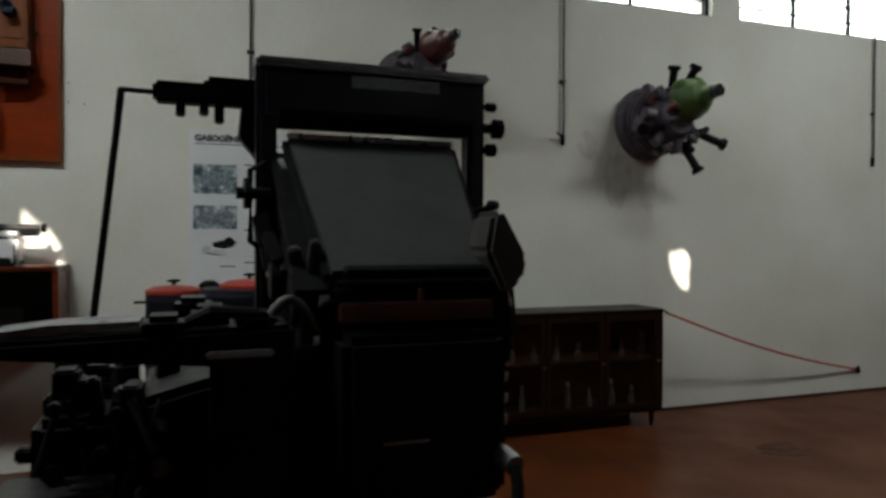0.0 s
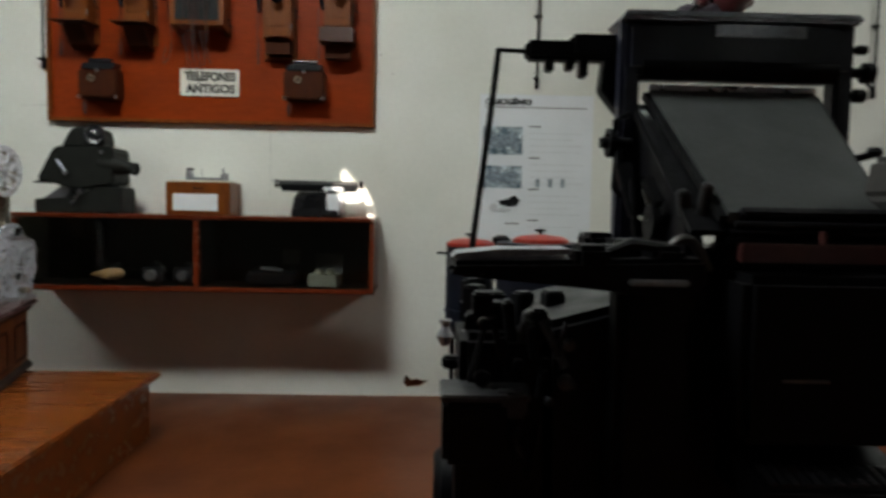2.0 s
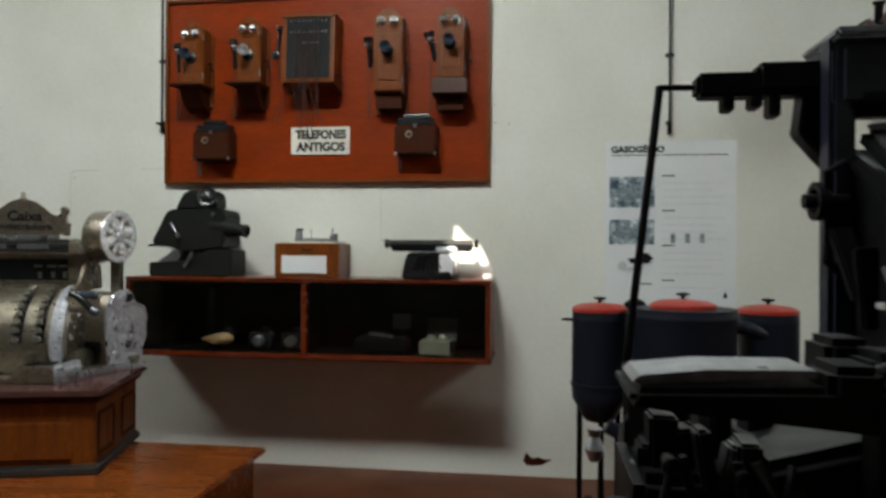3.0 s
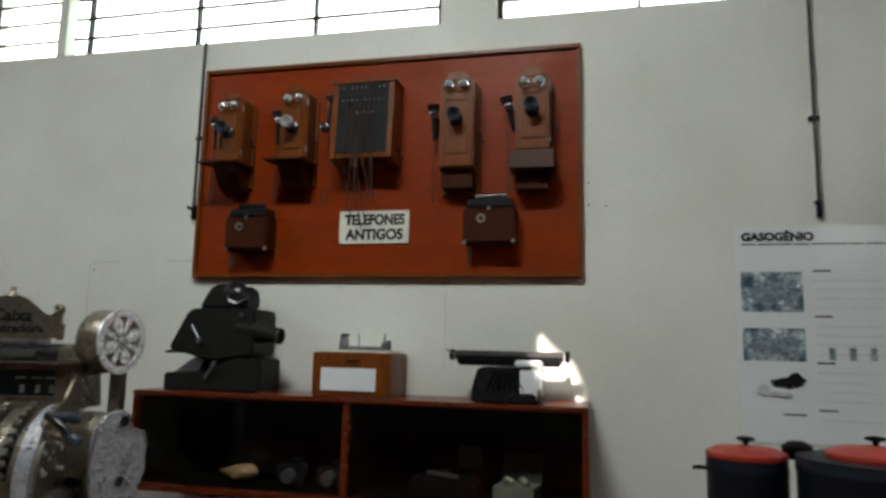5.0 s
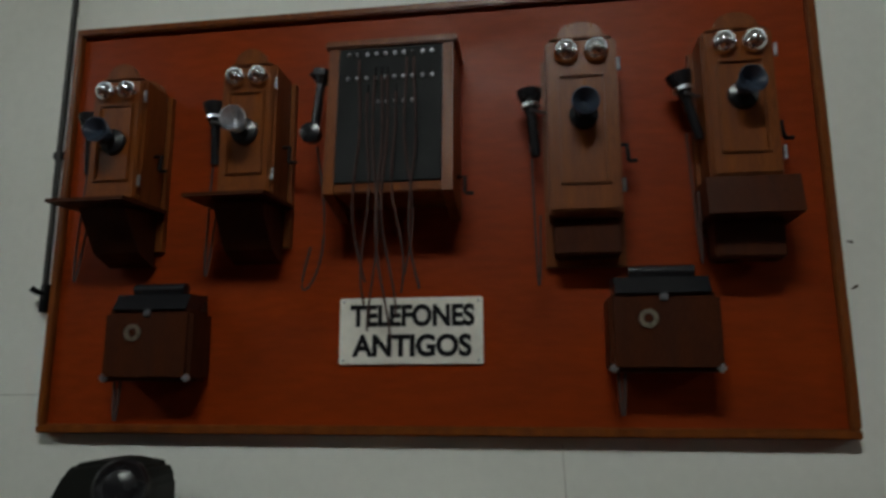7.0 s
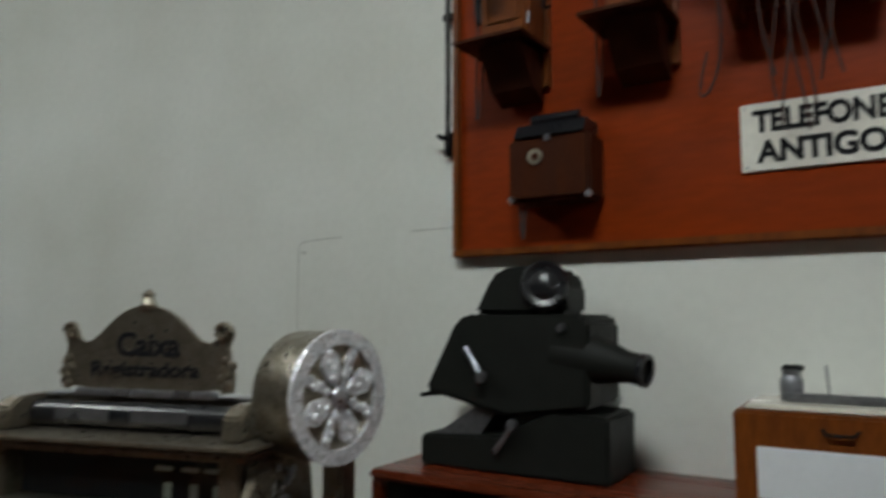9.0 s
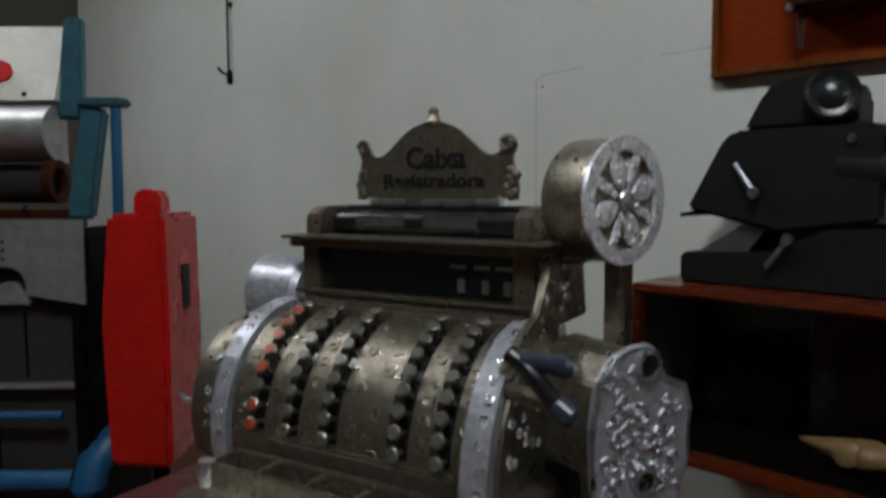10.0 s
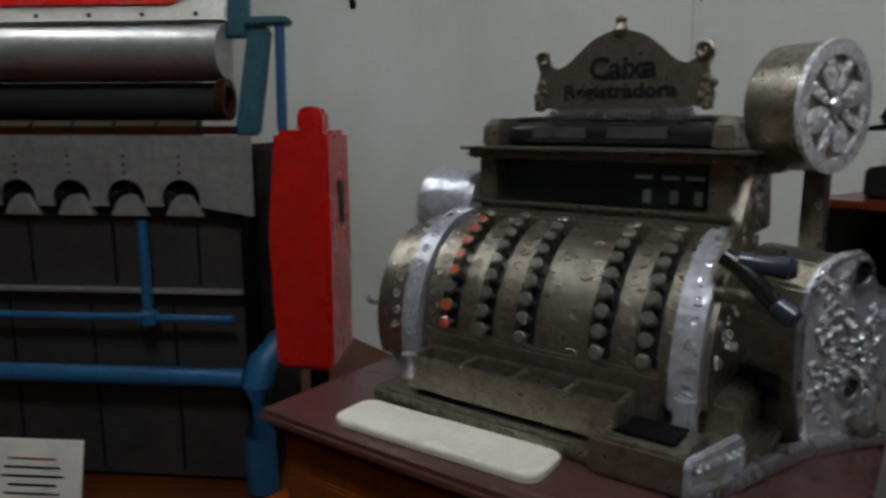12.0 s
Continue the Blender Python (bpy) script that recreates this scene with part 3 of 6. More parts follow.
def build_wall_cabinet():
    w, H = CAB_X1 - CAB_X0, CAB_Z1 - CAB_Z0
    t = thing("wall_cabinet", pose((CAB_X0 + CAB_X1) / 2, -0.002, CAB_Z0), "varnished redwood wall cabinet with two glazed compartments", "cabinet")
    part("top", box(w, CAB_D, 0.03, 0, -CAB_D / 2, H - 0.03, 0.01), M_REDWOOD, t)
    part("bottom", box(w, CAB_D, 0.03, 0, -CAB_D / 2, 0, 0.008), M_REDWOOD, t)
    part("skirting", box(w + 0.01, 0.025, 0.028, 0, -CAB_D - 0.002, 0.0, 0.01), M_REDWOOD, t)
    for x in (-w / 2 + 0.02, w / 2 - 0.02):
        part("side_panel", box(0.03, CAB_D - 0.02, H - 0.062, x, -CAB_D / 2, 0.031, 0.004), M_REDWOOD, t)
    part("divider", box(0.035, CAB_D - 0.02, H - 0.062, -w / 2 + 1.215, -CAB_D / 2, 0.031, 0.004), M_REDWOOD, t)
    # Near-black back and thin sheets put the inner shade into the colour.
    part("back", box(w - 0.08, 0.01, H - 0.062, 0, -0.008, 0.031, 0), M_INSIDE, t, "cabinet back painted near black for the inner shade")
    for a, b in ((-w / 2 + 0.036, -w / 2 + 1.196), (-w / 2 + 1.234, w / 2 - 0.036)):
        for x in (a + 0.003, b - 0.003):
            part("side_shade", box(0.004, CAB_D - 0.06, H - 0.07, x, -CAB_D / 2 + 0.016, 0.0345, 0), M_INSIDE, t, "thin near-black sheet painting the inner shade")
        part("floor_shade", box(b - a, CAB_D - 0.06, 0.004, (a + b) / 2, -CAB_D / 2 + 0.016, 0.0302, 0), M_INSIDE, t, "thin near-black sheet painting the inner shade")
    for a, b in ((-w / 2 + 0.036, -w / 2 + 1.196), (-w / 2 + 1.234, w / 2 - 0.036)):
        part("glass_door", box(b - a, 0.004, H - 0.066, (a + b) / 2, -CAB_D + 0.03, 0.033, 0), M_GLASS, t, "sliding glass pane").visible_shadow = False
    return t


build_wall_cabinet()


def build_shell():
    t = thing("sea_shell", pose(0.50, -0.25, CAB_Z0 + 0.035, 0, 0, -12) @ Matrix.Diagonal((0.8, 0.8, 0.8, 1)), "cream and tan conch shell in the cabinet", "shell")
    bm = bmesh.new()
    n, m = 20, 26
    rows = []
    for i in range(m):
        f = i / (m - 1)
        r = 0.056 * min(f / 0.68, 1) ** 0.85 * min(1, (1 - f) / 0.22 + 0.02) ** 0.5 * (1 + 0.05 * math.sin(f * 44)) + 0.003
        rows.append([bm.verts.new((-0.16 + 0.32 * f, r * math.cos(2 * math.pi * k / n) * 1.2, 0.05 + r * 0.85 * math.sin(2 * math.pi * k / n) - 0.012 * (1 - f))) for k in range(n)])
    for a, b in zip(rows, rows[1:]):
        for k in range(n):
            bm.faces.new((a[k], a[(k + 1) % n], b[(k + 1) % n], b[k]))
    part("shell_foot", box(0.1, 0.08, 0.034, 0, 0, 0, 0.004), M_INSIDE, t, "small dark display foot")
    bmesh.ops.translate(bm, vec=(0, 0, 0.03), verts=bm.verts)
    part("shell_body", bm, M_SHELL, t, smooth=True)
    part("lip", lathe([(0.02, 0), (0.045, 0.01), (0.03, 0.02)], 16, None, pose(0.03, -0.05, 0.08, 70)), M_SHELL, t, smooth=True)
    return t


build_shell()


def build_small_camera(x, label):
    t = thing("old_camera", pose(x, -0.2, CAB_Z0 + 0.035), label, "camera", "cabinet exhibits")
    part("body", box(0.16, 0.09, 0.11, 0, 0, 0, 0.012), M_BLACK, t)
    part("lens", lathe([(0.035, 0), (0.035, 0.05), (0.03, 0.055)], 16, None, pose(0, -0.044, 0.055, 90)), M_STEEL, t, smooth=True)
    part("viewfinder", box(0.05, 0.05, 0.03, 0.02, 0, 0.11, 0.005), M_IRON, t)
    return t


build_small_camera(0.80, "black old box camera inside the glazed cabinet")
build_small_camera(1.02, "black old box camera inside the glazed cabinet")


def build_model_car():
    t = thing("tray_machine", pose(1.62, -0.2, CAB_Z0 + 0.035), "low dark metal apparatus with pale bar in the cabinet", "apparatus")
    part("base", box(0.34, 0.2, 0.09, 0, 0, 0, 0.015), M_IRON, t)
    part("bar", box(0.16, 0.03, 0.02, 0.0, -0.06, 0.1, 0.006, None, pose(0, 0, 0, 0, 6)), M_STEEL, t)
    part("stand", box(0.05, 0.04, 0.05, 0.0, -0.02, 0.08, 0.005), M_IRON, t)
    part("plate", box(0.12, 0.01, 0.1, 0.12, 0.03, 0.14, 0.004), M_SHADE, t)
    part("plate_foot", box(0.02, 0.02, 0.06, 0.12, 0.03, 0.085, 0.002), M_IRON, t)
    return t


build_model_car()


def build_open_box():
    t = thing("open_box", pose(1.99, -0.26, CAB_Z0 + 0.035, 0, 0, -8), "open carton greyed for the cabinet's shade, with small brass pieces inside", "box")
    # The pale carton is greyed to carry the cabinet's shade.
    part("carton", box(0.2, 0.16, 0.085, 0, 0, 0, 0.004), M_CARTON, t)
    part("lid", box(0.2, 0.01, 0.15, 0, 0.09, 0.07, 0.003, None, pose(0, 0, 0, -14)), M_SHADE, t, "raised dark lid")
    for k, (x, y) in enumerate(((-0.05, 0), (0.02, 0.03), (0.05, -0.03), (-0.02, -0.04))):
        part("brass_piece", lathe([(0.02, 0), (0.022, 0.02), (0.01, 0.035)], 12, None, pose(x, y, 0.084)), M_NICKEL, t, smooth=True)
    return t


build_open_box()


def build_projector():
    t = thing("episcope", pose(0.325, -0.17, CAB_Z1) @ Matrix.Diagonal((1, 1, 1.06, 1)), "dark grey crackle-painted opaque projector standing on the cabinet", "projector")
    part("base", slab([(-0.29, 0), (0.29, 0), (0.29, 0.165), (0.13, 0.175), (-0.02, 0.1), (-0.29, 0.085)], 0.24, "y", None, pose(0, -0.12, 0), 0.008), M_GREY, t)
    part("body", slab([(-0.27, 0.21), (0.0, 0.15), (0.245, 0.185), (0.245, 0.40), (0.225, 0.42), (-0.13, 0.42), (-0.165, 0.40)], 0.26, "y", None, pose(0, -0.13, 0), 0.01), M_GREY, t)
    part("flap", box(0.14, 0.22, 0.012, -0.23, 0, 0.195, 0.003, None, pose(0, 0, 0, 0, -8)), M_GREY, t)
    part("stage", slab([(-0.24, 0.09), (-0.1, 0.09), (-0.02, 0.19), (-0.06, 0.2)], 0.2, "y", None, pose(0, -0.1, 0)), M_STEEL, t, "bent steel stage plate")
    hood = slab([(-0.13, 0.421), (0.165, 0.421), (0.165, 0.50), (0.14, 0.54), (0.04, 0.555), (-0.045, 0.545), (-0.075, 0.52)], 0.16, "y", None, pose(0, -0.08, 0), 0.012)
    part("lamp_house", hood, M_GREY, t)
    lens = part("top_lens", lathe([(0.068, 0), (0.068, 0.035), (0.06, 0.045), (0.05, 0.04)], 24, None, pose(0.10, -0.075, 0.49, 80, 0, 20)), M_BLACK, t, "black projection lens", True)
    part("glass", lathe([(0.048, 0.036), (0.03, 0.046), (0.01, 0.05)], 20, None, pose(0.10, -0.075, 0.49, 80, 0, 20)), M_BLACK, lens, smooth=True)
    cone = bmesh.new()
    part("nozzle", lathe([(0.08, 0), (0.058, 0.12), (0.038, 0.2), (0.038, 0.235), (0.032, 0.235)], 24, cone, pose(0.15, -0.055, 0.318, 0, 98, -12)), M_GREY, t, smooth=True)
    part("nozzle_rim", ring(0.03, 0.041, 0.014, 20, None, pose(0.378, -0.103, 0.285, 0, 98, -12)), M_BLACK, t)
    part("lever", rod((-0.12, -0.145, 0.33), (-0.06, -0.16, 0.255), 0.009), M_COVER, t)
    part("lever_knob", lathe([(0.014, -0.012), (0.016, 0), (0.014, 0.012)], 12, None, pose(-0.06, -0.16, 0.255, 90)), M_STEEL, t, smooth=True)
    part("lower_lever", rod((-0.03, -0.14, 0.06), (0.03, -0.15, 0.13), 0.008), M_STEEL, t)
    part("lower_knob", lathe([(0.014, -0.012), (0.016, 0), (0.014, 0.012)], 12, None, pose(0.03, -0.15, 0.135, 90)), M_STEEL, t, smooth=True)
    part("screw", lathe([(0.012, 0), (0.01, 0.012)], 10, None, pose(0.17, -0.132, 0.385, 90)), M_STEEL, t)
    part("hinge_spring", tube(curve_pts(lambda f: (-0.1 + 0.05 * f, -0.05, 0.1 + 0.06 * math.sin(f * 3.1)), 10), 0.005), M_IRON, t)
    return t


build_projector()


def build_music_box():
    t = thing("record_box", pose(1.135, -0.16, CAB_Z1), "small orange wooden box with cream front panel and metal deck", "box")
    w, d, H = 0.43, 0.29, 0.222
    part("case", box(w, d, H, 0, 0, 0, 0.006), M_OAK, t)
    part("front_panel", box(0.3, 0.008, 0.115, -0.015, -d / 2 - 0.004, 0.028, 0.002), M_PAPER, t, "pale grey front panel")
    part("drawer_pull", tube([(-0.03, -d / 2, 0.19), (-0.02, -d / 2 - 0.012, 0.18), (0.03, -d / 2 - 0.012, 0.18), (0.04, -d / 2, 0.19)], 0.004), M_IRON, t)
    part("deck", box(w - 0.05, d - 0.04, 0.014, 0, 0, H, 0.004), M_MARBLE, t, "cream deck")
    part("rail", box(0.27, 0.04, 0.02, 0.02, -0.03, H + 0.014, 0.006), M_STEEL, t)
    post = part("winder", lathe([(0.026, 0), (0.026, 0.05), (0.02, 0.06), (0.022, 0.075)], 14, None, pose(-0.1, 0.0, H + 0.014)), M_STEEL, t, smooth=True)
    part("winder_arm", box(0.05, 0.02, 0.015, -0.095, 0, H + 0.085, 0.004), M_IRON, post)
    part("needle_rod", rod((-0.02, 0.02, H + 0.014), (-0.025, 0.02, H + 0.1), 0.003), M_STEEL, t)
    part("tone_arm", lathe([(0.02, 0), (0.02, 0.035), (0.008, 0.05), (0.006, 0.09)], 12, None, pose(0.13, 0.0, H + 0.014)), M_STEEL, t, smooth=True)
    part("stylus", lathe([(0.012, 0), (0.012, 0.05), (0.006, 0.055)], 10, None, pose(0.16, -0.02, H + 0.014)), M_STEEL, t, smooth=True)
    return t


build_music_box()


def build_typewriter():
    t = thing("typewriter", pose(1.94, -0.22, CAB_Z1), "black wide-carriage antique typewriter standing on the cabinet", "typewriter")
    part("frame", slab([(-0.17, 0), (0.17, 0), (0.15, 0.12), (0.13, 0.17), (-0.13, 0.17), (-0.15, 0.12)], 0.28, "y", None, pose(0, -0.14, 0), 0.01), M_BLACK, t)
    part("front_rail", box(0.3, 0.03, 0.05, 0, -0.155, 0.0, 0.01), M_BLACK, t)
    for k in range(7):
        part("type_bar", rod((-0.09 + 0.03 * k, -0.146, 0.06), (-0.05 + 0.016 * k, -0.146, 0.15), 0.004, 8), M_IRON, t)
    # Pale plate, guard and ribbon cover stand in for glare on black paint.
    part("glare_plate", box(0.085, 0.008, 0.14, 0.115, -0.145, 0.02, 0.003), M_PAPER, t, "pale plate painting the sun glare on the front")
    part("carriage", box(0.52, 0.11, 0.045, 0, 0.02, 0.175, 0.01), M_IRON, t)
    part("platen", rod((-0.27, 0.0, 0.225), (0.27, 0.0, 0.225), 0.024, 20), M_RUBBER, t, "black rubber roller", True)
    for s in (-1, 1):
        part("platen_knob", lathe([(0.026, 0), (0.03, 0.008), (0.026, 0.024)], 16, None, pose(s * 0.29 - 0.012, 0, 0.225, 0, 90)), M_BLACK, t, smooth=True)
        part("margin_arm", box(0.03, 0.02, 0.05, s * 0.24, 0.05, 0.2, 0.004), M_STEEL, t)
    part("lever", rod((-0.27, -0.01, 0.225), (-0.31, -0.06, 0.25), 0.005), M_STEEL, t)
    part("side_guard", slab([(-0.13, 0.07), (-0.05, 0.03), (0.05, 0.03), (0.10, 0.10), (0.10, 0.165), (-0.10, 0.165)], 0.012, "x", None, pose(0.158, 0, 0), 0.003), M_PAPER, t, "side guard made pale for the sun glare")
    part("ribbon_cover", box(0.13, 0.1, 0.03, 0.11, -0.085, 0.175, 0.008), M_PAPER, t, "ribbon cover made pale for the sun glare")
    return t


build_typewriter()


def build_poster():
    t = thing("poster", pose(3.463, -0.001, 1.15), "large white printed poster with three pale photographs", "poster")
    part("sheet", box(0.82, 0.004, 1.06, 0, -0.003, 0, 0), M_POSTER, t)
    writing("GASOG\u00caNIO", 0.056, M_INK, t, pose(-0.205, -0.0065, 1.005, 90), width=0.335, bold=0.045)
    for k in range(9):
        part("subtitle_bar", box(0.066 + 0.01 * (k % 3), 0.001, 0.006, -0.34 + 0.082 * k, -0.006, 0.966, 0), M_INK, t)
    for z, h in ((0.63, 0.2), (0.39, 0.16)):
        part("photo", box(0.285, 0.0015, h, -0.24, -0.0062, z, 0), M_PHOTO, t, "faded blue-grey photograph")

    def blot(x, z, w, h, k, mat):
        rr = random.Random(k)
        pts = [(w * (1 + 0.3 * rr.uniform(-1, 1)) * math.cos(a), h * (1 + 0.35 * rr.uniform(-1, 1)) * math.sin(a)) for a in [2 * math.pi * q / 16 for q in range(16)]]
        part("picture", slab(pts, -0.0006, "y", None, pose(x, -0.0085 - 0.0008 * k, z)), mat, t, "dark printed vehicle shape")

    blot(-0.26, 0.72, 0.1, 0.05, 1, M_PICTURE)
    blot(-0.17, 0.74, 0.06, 0.06, 2, M_PICTURE)
    blot(-0.25, 0.46, 0.11, 0.045, 3, M_PICTURE)
    blot(-0.17, 0.485, 0.06, 0.03, 4, M_PICTURE)
    for k, (x, z, w, h) in enumerate(((-0.2, 0.285, 0.07, 0.025), (-0.15, 0.3, 0.04, 0.03), (-0.3, 0.25, 0.03, 0.03), (-0.22, 0.235, 0.06, 0.012))):
        blot(x, z, w, h, 5 + k, M_INK if k < 2 else M_GREYINK)
    for r in range(17):
        z = 0.83 - 0.045 * r
        w = 0.36 + 0.04 * math.sin(r * 2.3)
        part("text_line", box(w if r % 5 else 0.08, 0.001, 0.004 if r % 5 else 0.008, -0.05 + (w if r % 5 else 0.08) / 2, -0.006, z, 0), M_INK if r % 5 == 0 else M_GREYINK, t)
    for k in range(3):
        part("small_diagram", box(0.03, 0.001, 0.06, 0.02 + 0.09 * k, -0.006, 0.4, 0), M_PHOTO, t)
    part("emblem", slab([(0, 0), (0.03, 0), (0.015, 0.045)], -0.001, "y", None, pose(0.33, -0.0055, 0.05)), M_INK, t)
    part("signature_bar", box(0.1, 0.001, 0.008, -0.16, -0.006, 0.13, 0), M_INK, t)
    return t


build_poster()


def build_gas_producer():
    t = thing("gas_producer", pose(3.42, -0.7, 0), "navy-painted wood-gas producer of three drums with red lids", "gas producer")

    def drum(x, y, r, z0, z1, lid_r):
        d = part("drum", lathe([(r * 0.45, z0 - 0.13), (r * 0.55, z0 - 0.12), (r, z0), (r, z0 + 0.02), (r, z1 - 0.06), (r * 1.015, z1 - 0.05), (r * 1.015, z1 - 0.035), (r, z1 - 0.025), (r, z1)], 32, None, pose(x, y, 0)), M_NAVY, t, "navy steel drum", True)
        part("lid", lathe([(lid_r, z1), (lid_r * 1.02, z1 + 0.012), (lid_r, z1 + 0.022), (lid_r * 0.75, z1 + 0.04), (0.03, z1 + 0.05)], 32, None, pose(x, y, 0)), M_REDLID, d, "round red lid", True)
        part("lid_knob", lathe([(0.008, z1 + 0.05), (0.012, z1 + 0.065), (0.036, z1 + 0.072), (0.036, z1 + 0.08), (0.01, z1 + 0.085)], 12, None, pose(x, y, 0)), M_IRON, d, smooth=True)
        part("band", ring(r, r + 0.008, 0.02, 32, None, pose(x, y, z0 + (z1 - z0) * 0.14)), M_NAVY, d)
        for k in range(3):
            a = 0.5 + 2.1 * k
            part("leg", box(0.03, 0.03, z0 - 0.02, x + math.cos(a) * r * 0.8, y + math.sin(a) * r * 0.8, 0, 0.003), M_IRON, d)
        return d

    left = drum(-0.45, 0.1, 0.155, 0.66, 1.15, 0.155)
    mid = drum(-0.03, -0.08, 0.27, 0.6, 1.19, 0.17)
    drum(0.48, 0.16, 0.16, 0.66, 1.15, 0.16)
    part("handle", tube([(-0.59, 0.1, 1.1), (-0.64, 0.08, 1.105), (-0.66, 0.06, 1.105)], 0.008), M_IRON, left)
    part("filler_cap", lathe([(0.05, 1.15), (0.06, 1.2), (0.03, 1.22)], 16, None, pose(-0.25, 0.14, 0)), M_IRON, t, smooth=True)
    part("pipe", tube(curve_pts(lambda f: (-0.42 + 0.7 * f, -0.02, 0.53 - 0.12 * math.sin(f * math.pi)), 14), 0.04, 12), M_NAVY, t, smooth=True)
    part("pipe", tube(curve_pts(lambda f: (0.1 + 0.4 * f, 0.04, 1.0 + 0.08 * math.sin(f * math.pi)), 14), 0.035, 12), M_NAVY, t, smooth=True)
    part("plate", box(0.12, 0.006, 0.08, 0.0, -0.352, 0.85, 0.002), M_DARKOAK, t, "small brown maker's plate")
    for x in (-0.5, 0.0, 0.5):
        part("frame_beam", box(0.05, 0.4, 0.05, x, 0.05, 0.0, 0.004), M_IRON, t)
    part("frame_rail", box(1.1, 0.05, 0.05, 0, -0.05, 0.052, 0.004), M_IRON, t)
    part("grate", lathe([(0.12, 0.1), (0.12, 0.46), (0.1, 0.48)], 20, None, pose(-0.03, -0.08, 0)), M_SHADE, t, smooth=True)
    return t


build_gas_producer()


def build_cable(x, bottom, hook):
    t = thing("window_pull", pose(x, 0, bottom), "dark iron window pull rod with catch on the wall", "window pull", "window pull rods")
    part("pull_rod", rod((0, -0.025, 0.04), (0, -0.025, WIN_Z - bottom + 0.03), 0.009), M_SHADE, t)
    part("catch", box(0.022, 0.03, 0.09, 0, -0.018, 0, 0.004), M_IRON, t)
    part("lever", tube([(0, -0.03, 0.06), (-0.045 * hook, -0.045, 0.06 + 0.015 * hook), (-0.085 * hook, -0.05, 0.06 + 0.045 * hook)], 0.009), M_IRON, t)
    part("wall_bracket", box(0.05, 0.02, 0.025, 0, -0.012, 0.5, 0.003), M_IRON, t)
    return t


for cx, cz, hook in ((-3.26, 2.29, 1.1), (-0.03, 2.31, 0.3), (3.455, 2.25, 0.3), (5.9, 2.24, 0.8), (9.34, 2.2, 0.6)):
    build_cable(cx, cz, hook)

# ---- typesetting machine ----


def build_linotype():
    t = thing("typesetting_machine", pose(3.6, -3.03, 0), "tall black cast-iron typesetting machine with inclined steel magazine", "printing machine")
    # frame
    for s, x in ((-1, -0.340), (1, 0.277)):
        part("column", box(0.055, 0.07, 0.87, x, 0, 1.1, 0.012), M_BEAM, t)
    part("head_beam", box(0.66, 0.16, 0.15, -0.032, 0.03, 1.795, 0.02), M_BEAM, t)
    # M_COVER's bluish tone paints the skylight's highlight on this cover.
    part("top_cover", box(0.675, 0.20, 0.025, -0.032, 0.03, 1.942, 0.01), M_COVER, t, "steel top cover toned for the skylight's highlight")
    part("name_plate", box(0.26, 0.006, 0.035, 0.02, -0.053, 1.9, 0.003), M_COVER, t, "worn metal name plate")
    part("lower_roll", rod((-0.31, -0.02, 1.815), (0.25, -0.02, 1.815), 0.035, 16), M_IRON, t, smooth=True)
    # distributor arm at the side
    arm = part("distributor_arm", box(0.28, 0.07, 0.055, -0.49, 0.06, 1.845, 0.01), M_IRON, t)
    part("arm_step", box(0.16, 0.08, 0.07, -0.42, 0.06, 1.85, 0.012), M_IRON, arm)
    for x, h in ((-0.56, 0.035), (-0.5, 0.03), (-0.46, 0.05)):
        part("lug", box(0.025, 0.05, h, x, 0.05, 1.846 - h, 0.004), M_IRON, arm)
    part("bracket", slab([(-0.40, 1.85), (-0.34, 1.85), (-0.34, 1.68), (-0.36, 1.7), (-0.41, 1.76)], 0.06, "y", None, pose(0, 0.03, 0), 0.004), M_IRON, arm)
    part("link", rod((-0.71, 0.06, 1.874), (-0.62, 0.06, 1.872), 0.007), M_IRON, t)
    part("lift_rod", tube([(-0.708, 0.06, 1.876), (-0.72, 0.06, 1.76), (-0.775, 0.06, 1.28), (-0.78, 0.06, 1.22)], 0.0095, 10), M_IRON, t, smooth=True)
    for x, z, r in ((0.362, 1.815, 0.03), (0.34, 1.88, 0.014), (0.34, 1.75, 0.02)):
        part("side_knob", lathe([(r * 0.5, 0), (r * 0.5, 0.03), (r, 0.035), (r, 0.06), (r * 0.7, 0.065)], 14, None, pose(x - 0.06, -0.02, z, 0, 90)), M_IRON, t, smooth=True)
    # magazine
    top, low = (-0.262, 0.215), (-0.238, 0.115)
    mag = slab([(top[0], 0.0), (top[1], 0.0), (low[1], -0.616), (low[0], -0.616)], -0.03, "z")
    mg = part("magazine", mag, M_MAGAZINE, t, "dull worn steel inclined magazine", place=pose(-0.018, -0.02, 1.755, 34))
    part("magazine_bed", slab([(-0.31, 0.0), (0.1, 0.0), (0.06, -0.62), (-0.31, -0.62)], 0.015, "z", None, pose(0, 0, -0.062)), M_IRON, mg)
    part("top_rail", box(0.49, 0.02, 0.016, -0.022, 0.004, -0.004, 0.005), M_SILVER, mg, "bright steel rail")
    part("lower_rail", box(0.33, 0.03, 0.03, -0.05, -0.62, -0.02, 0.006), M_IRON, mg)
    for a, c, s in ((top[0], low[0], -1), (top[1], low[1], 1)):
        part("side_rail", slab([(a, 0), (a + s * 0.016, 0), (c + s * 0.016, -0.616), (c, -0.616)], 0.02, "z", None, pose(0, 0, -0.03)), M_IRON, mg)
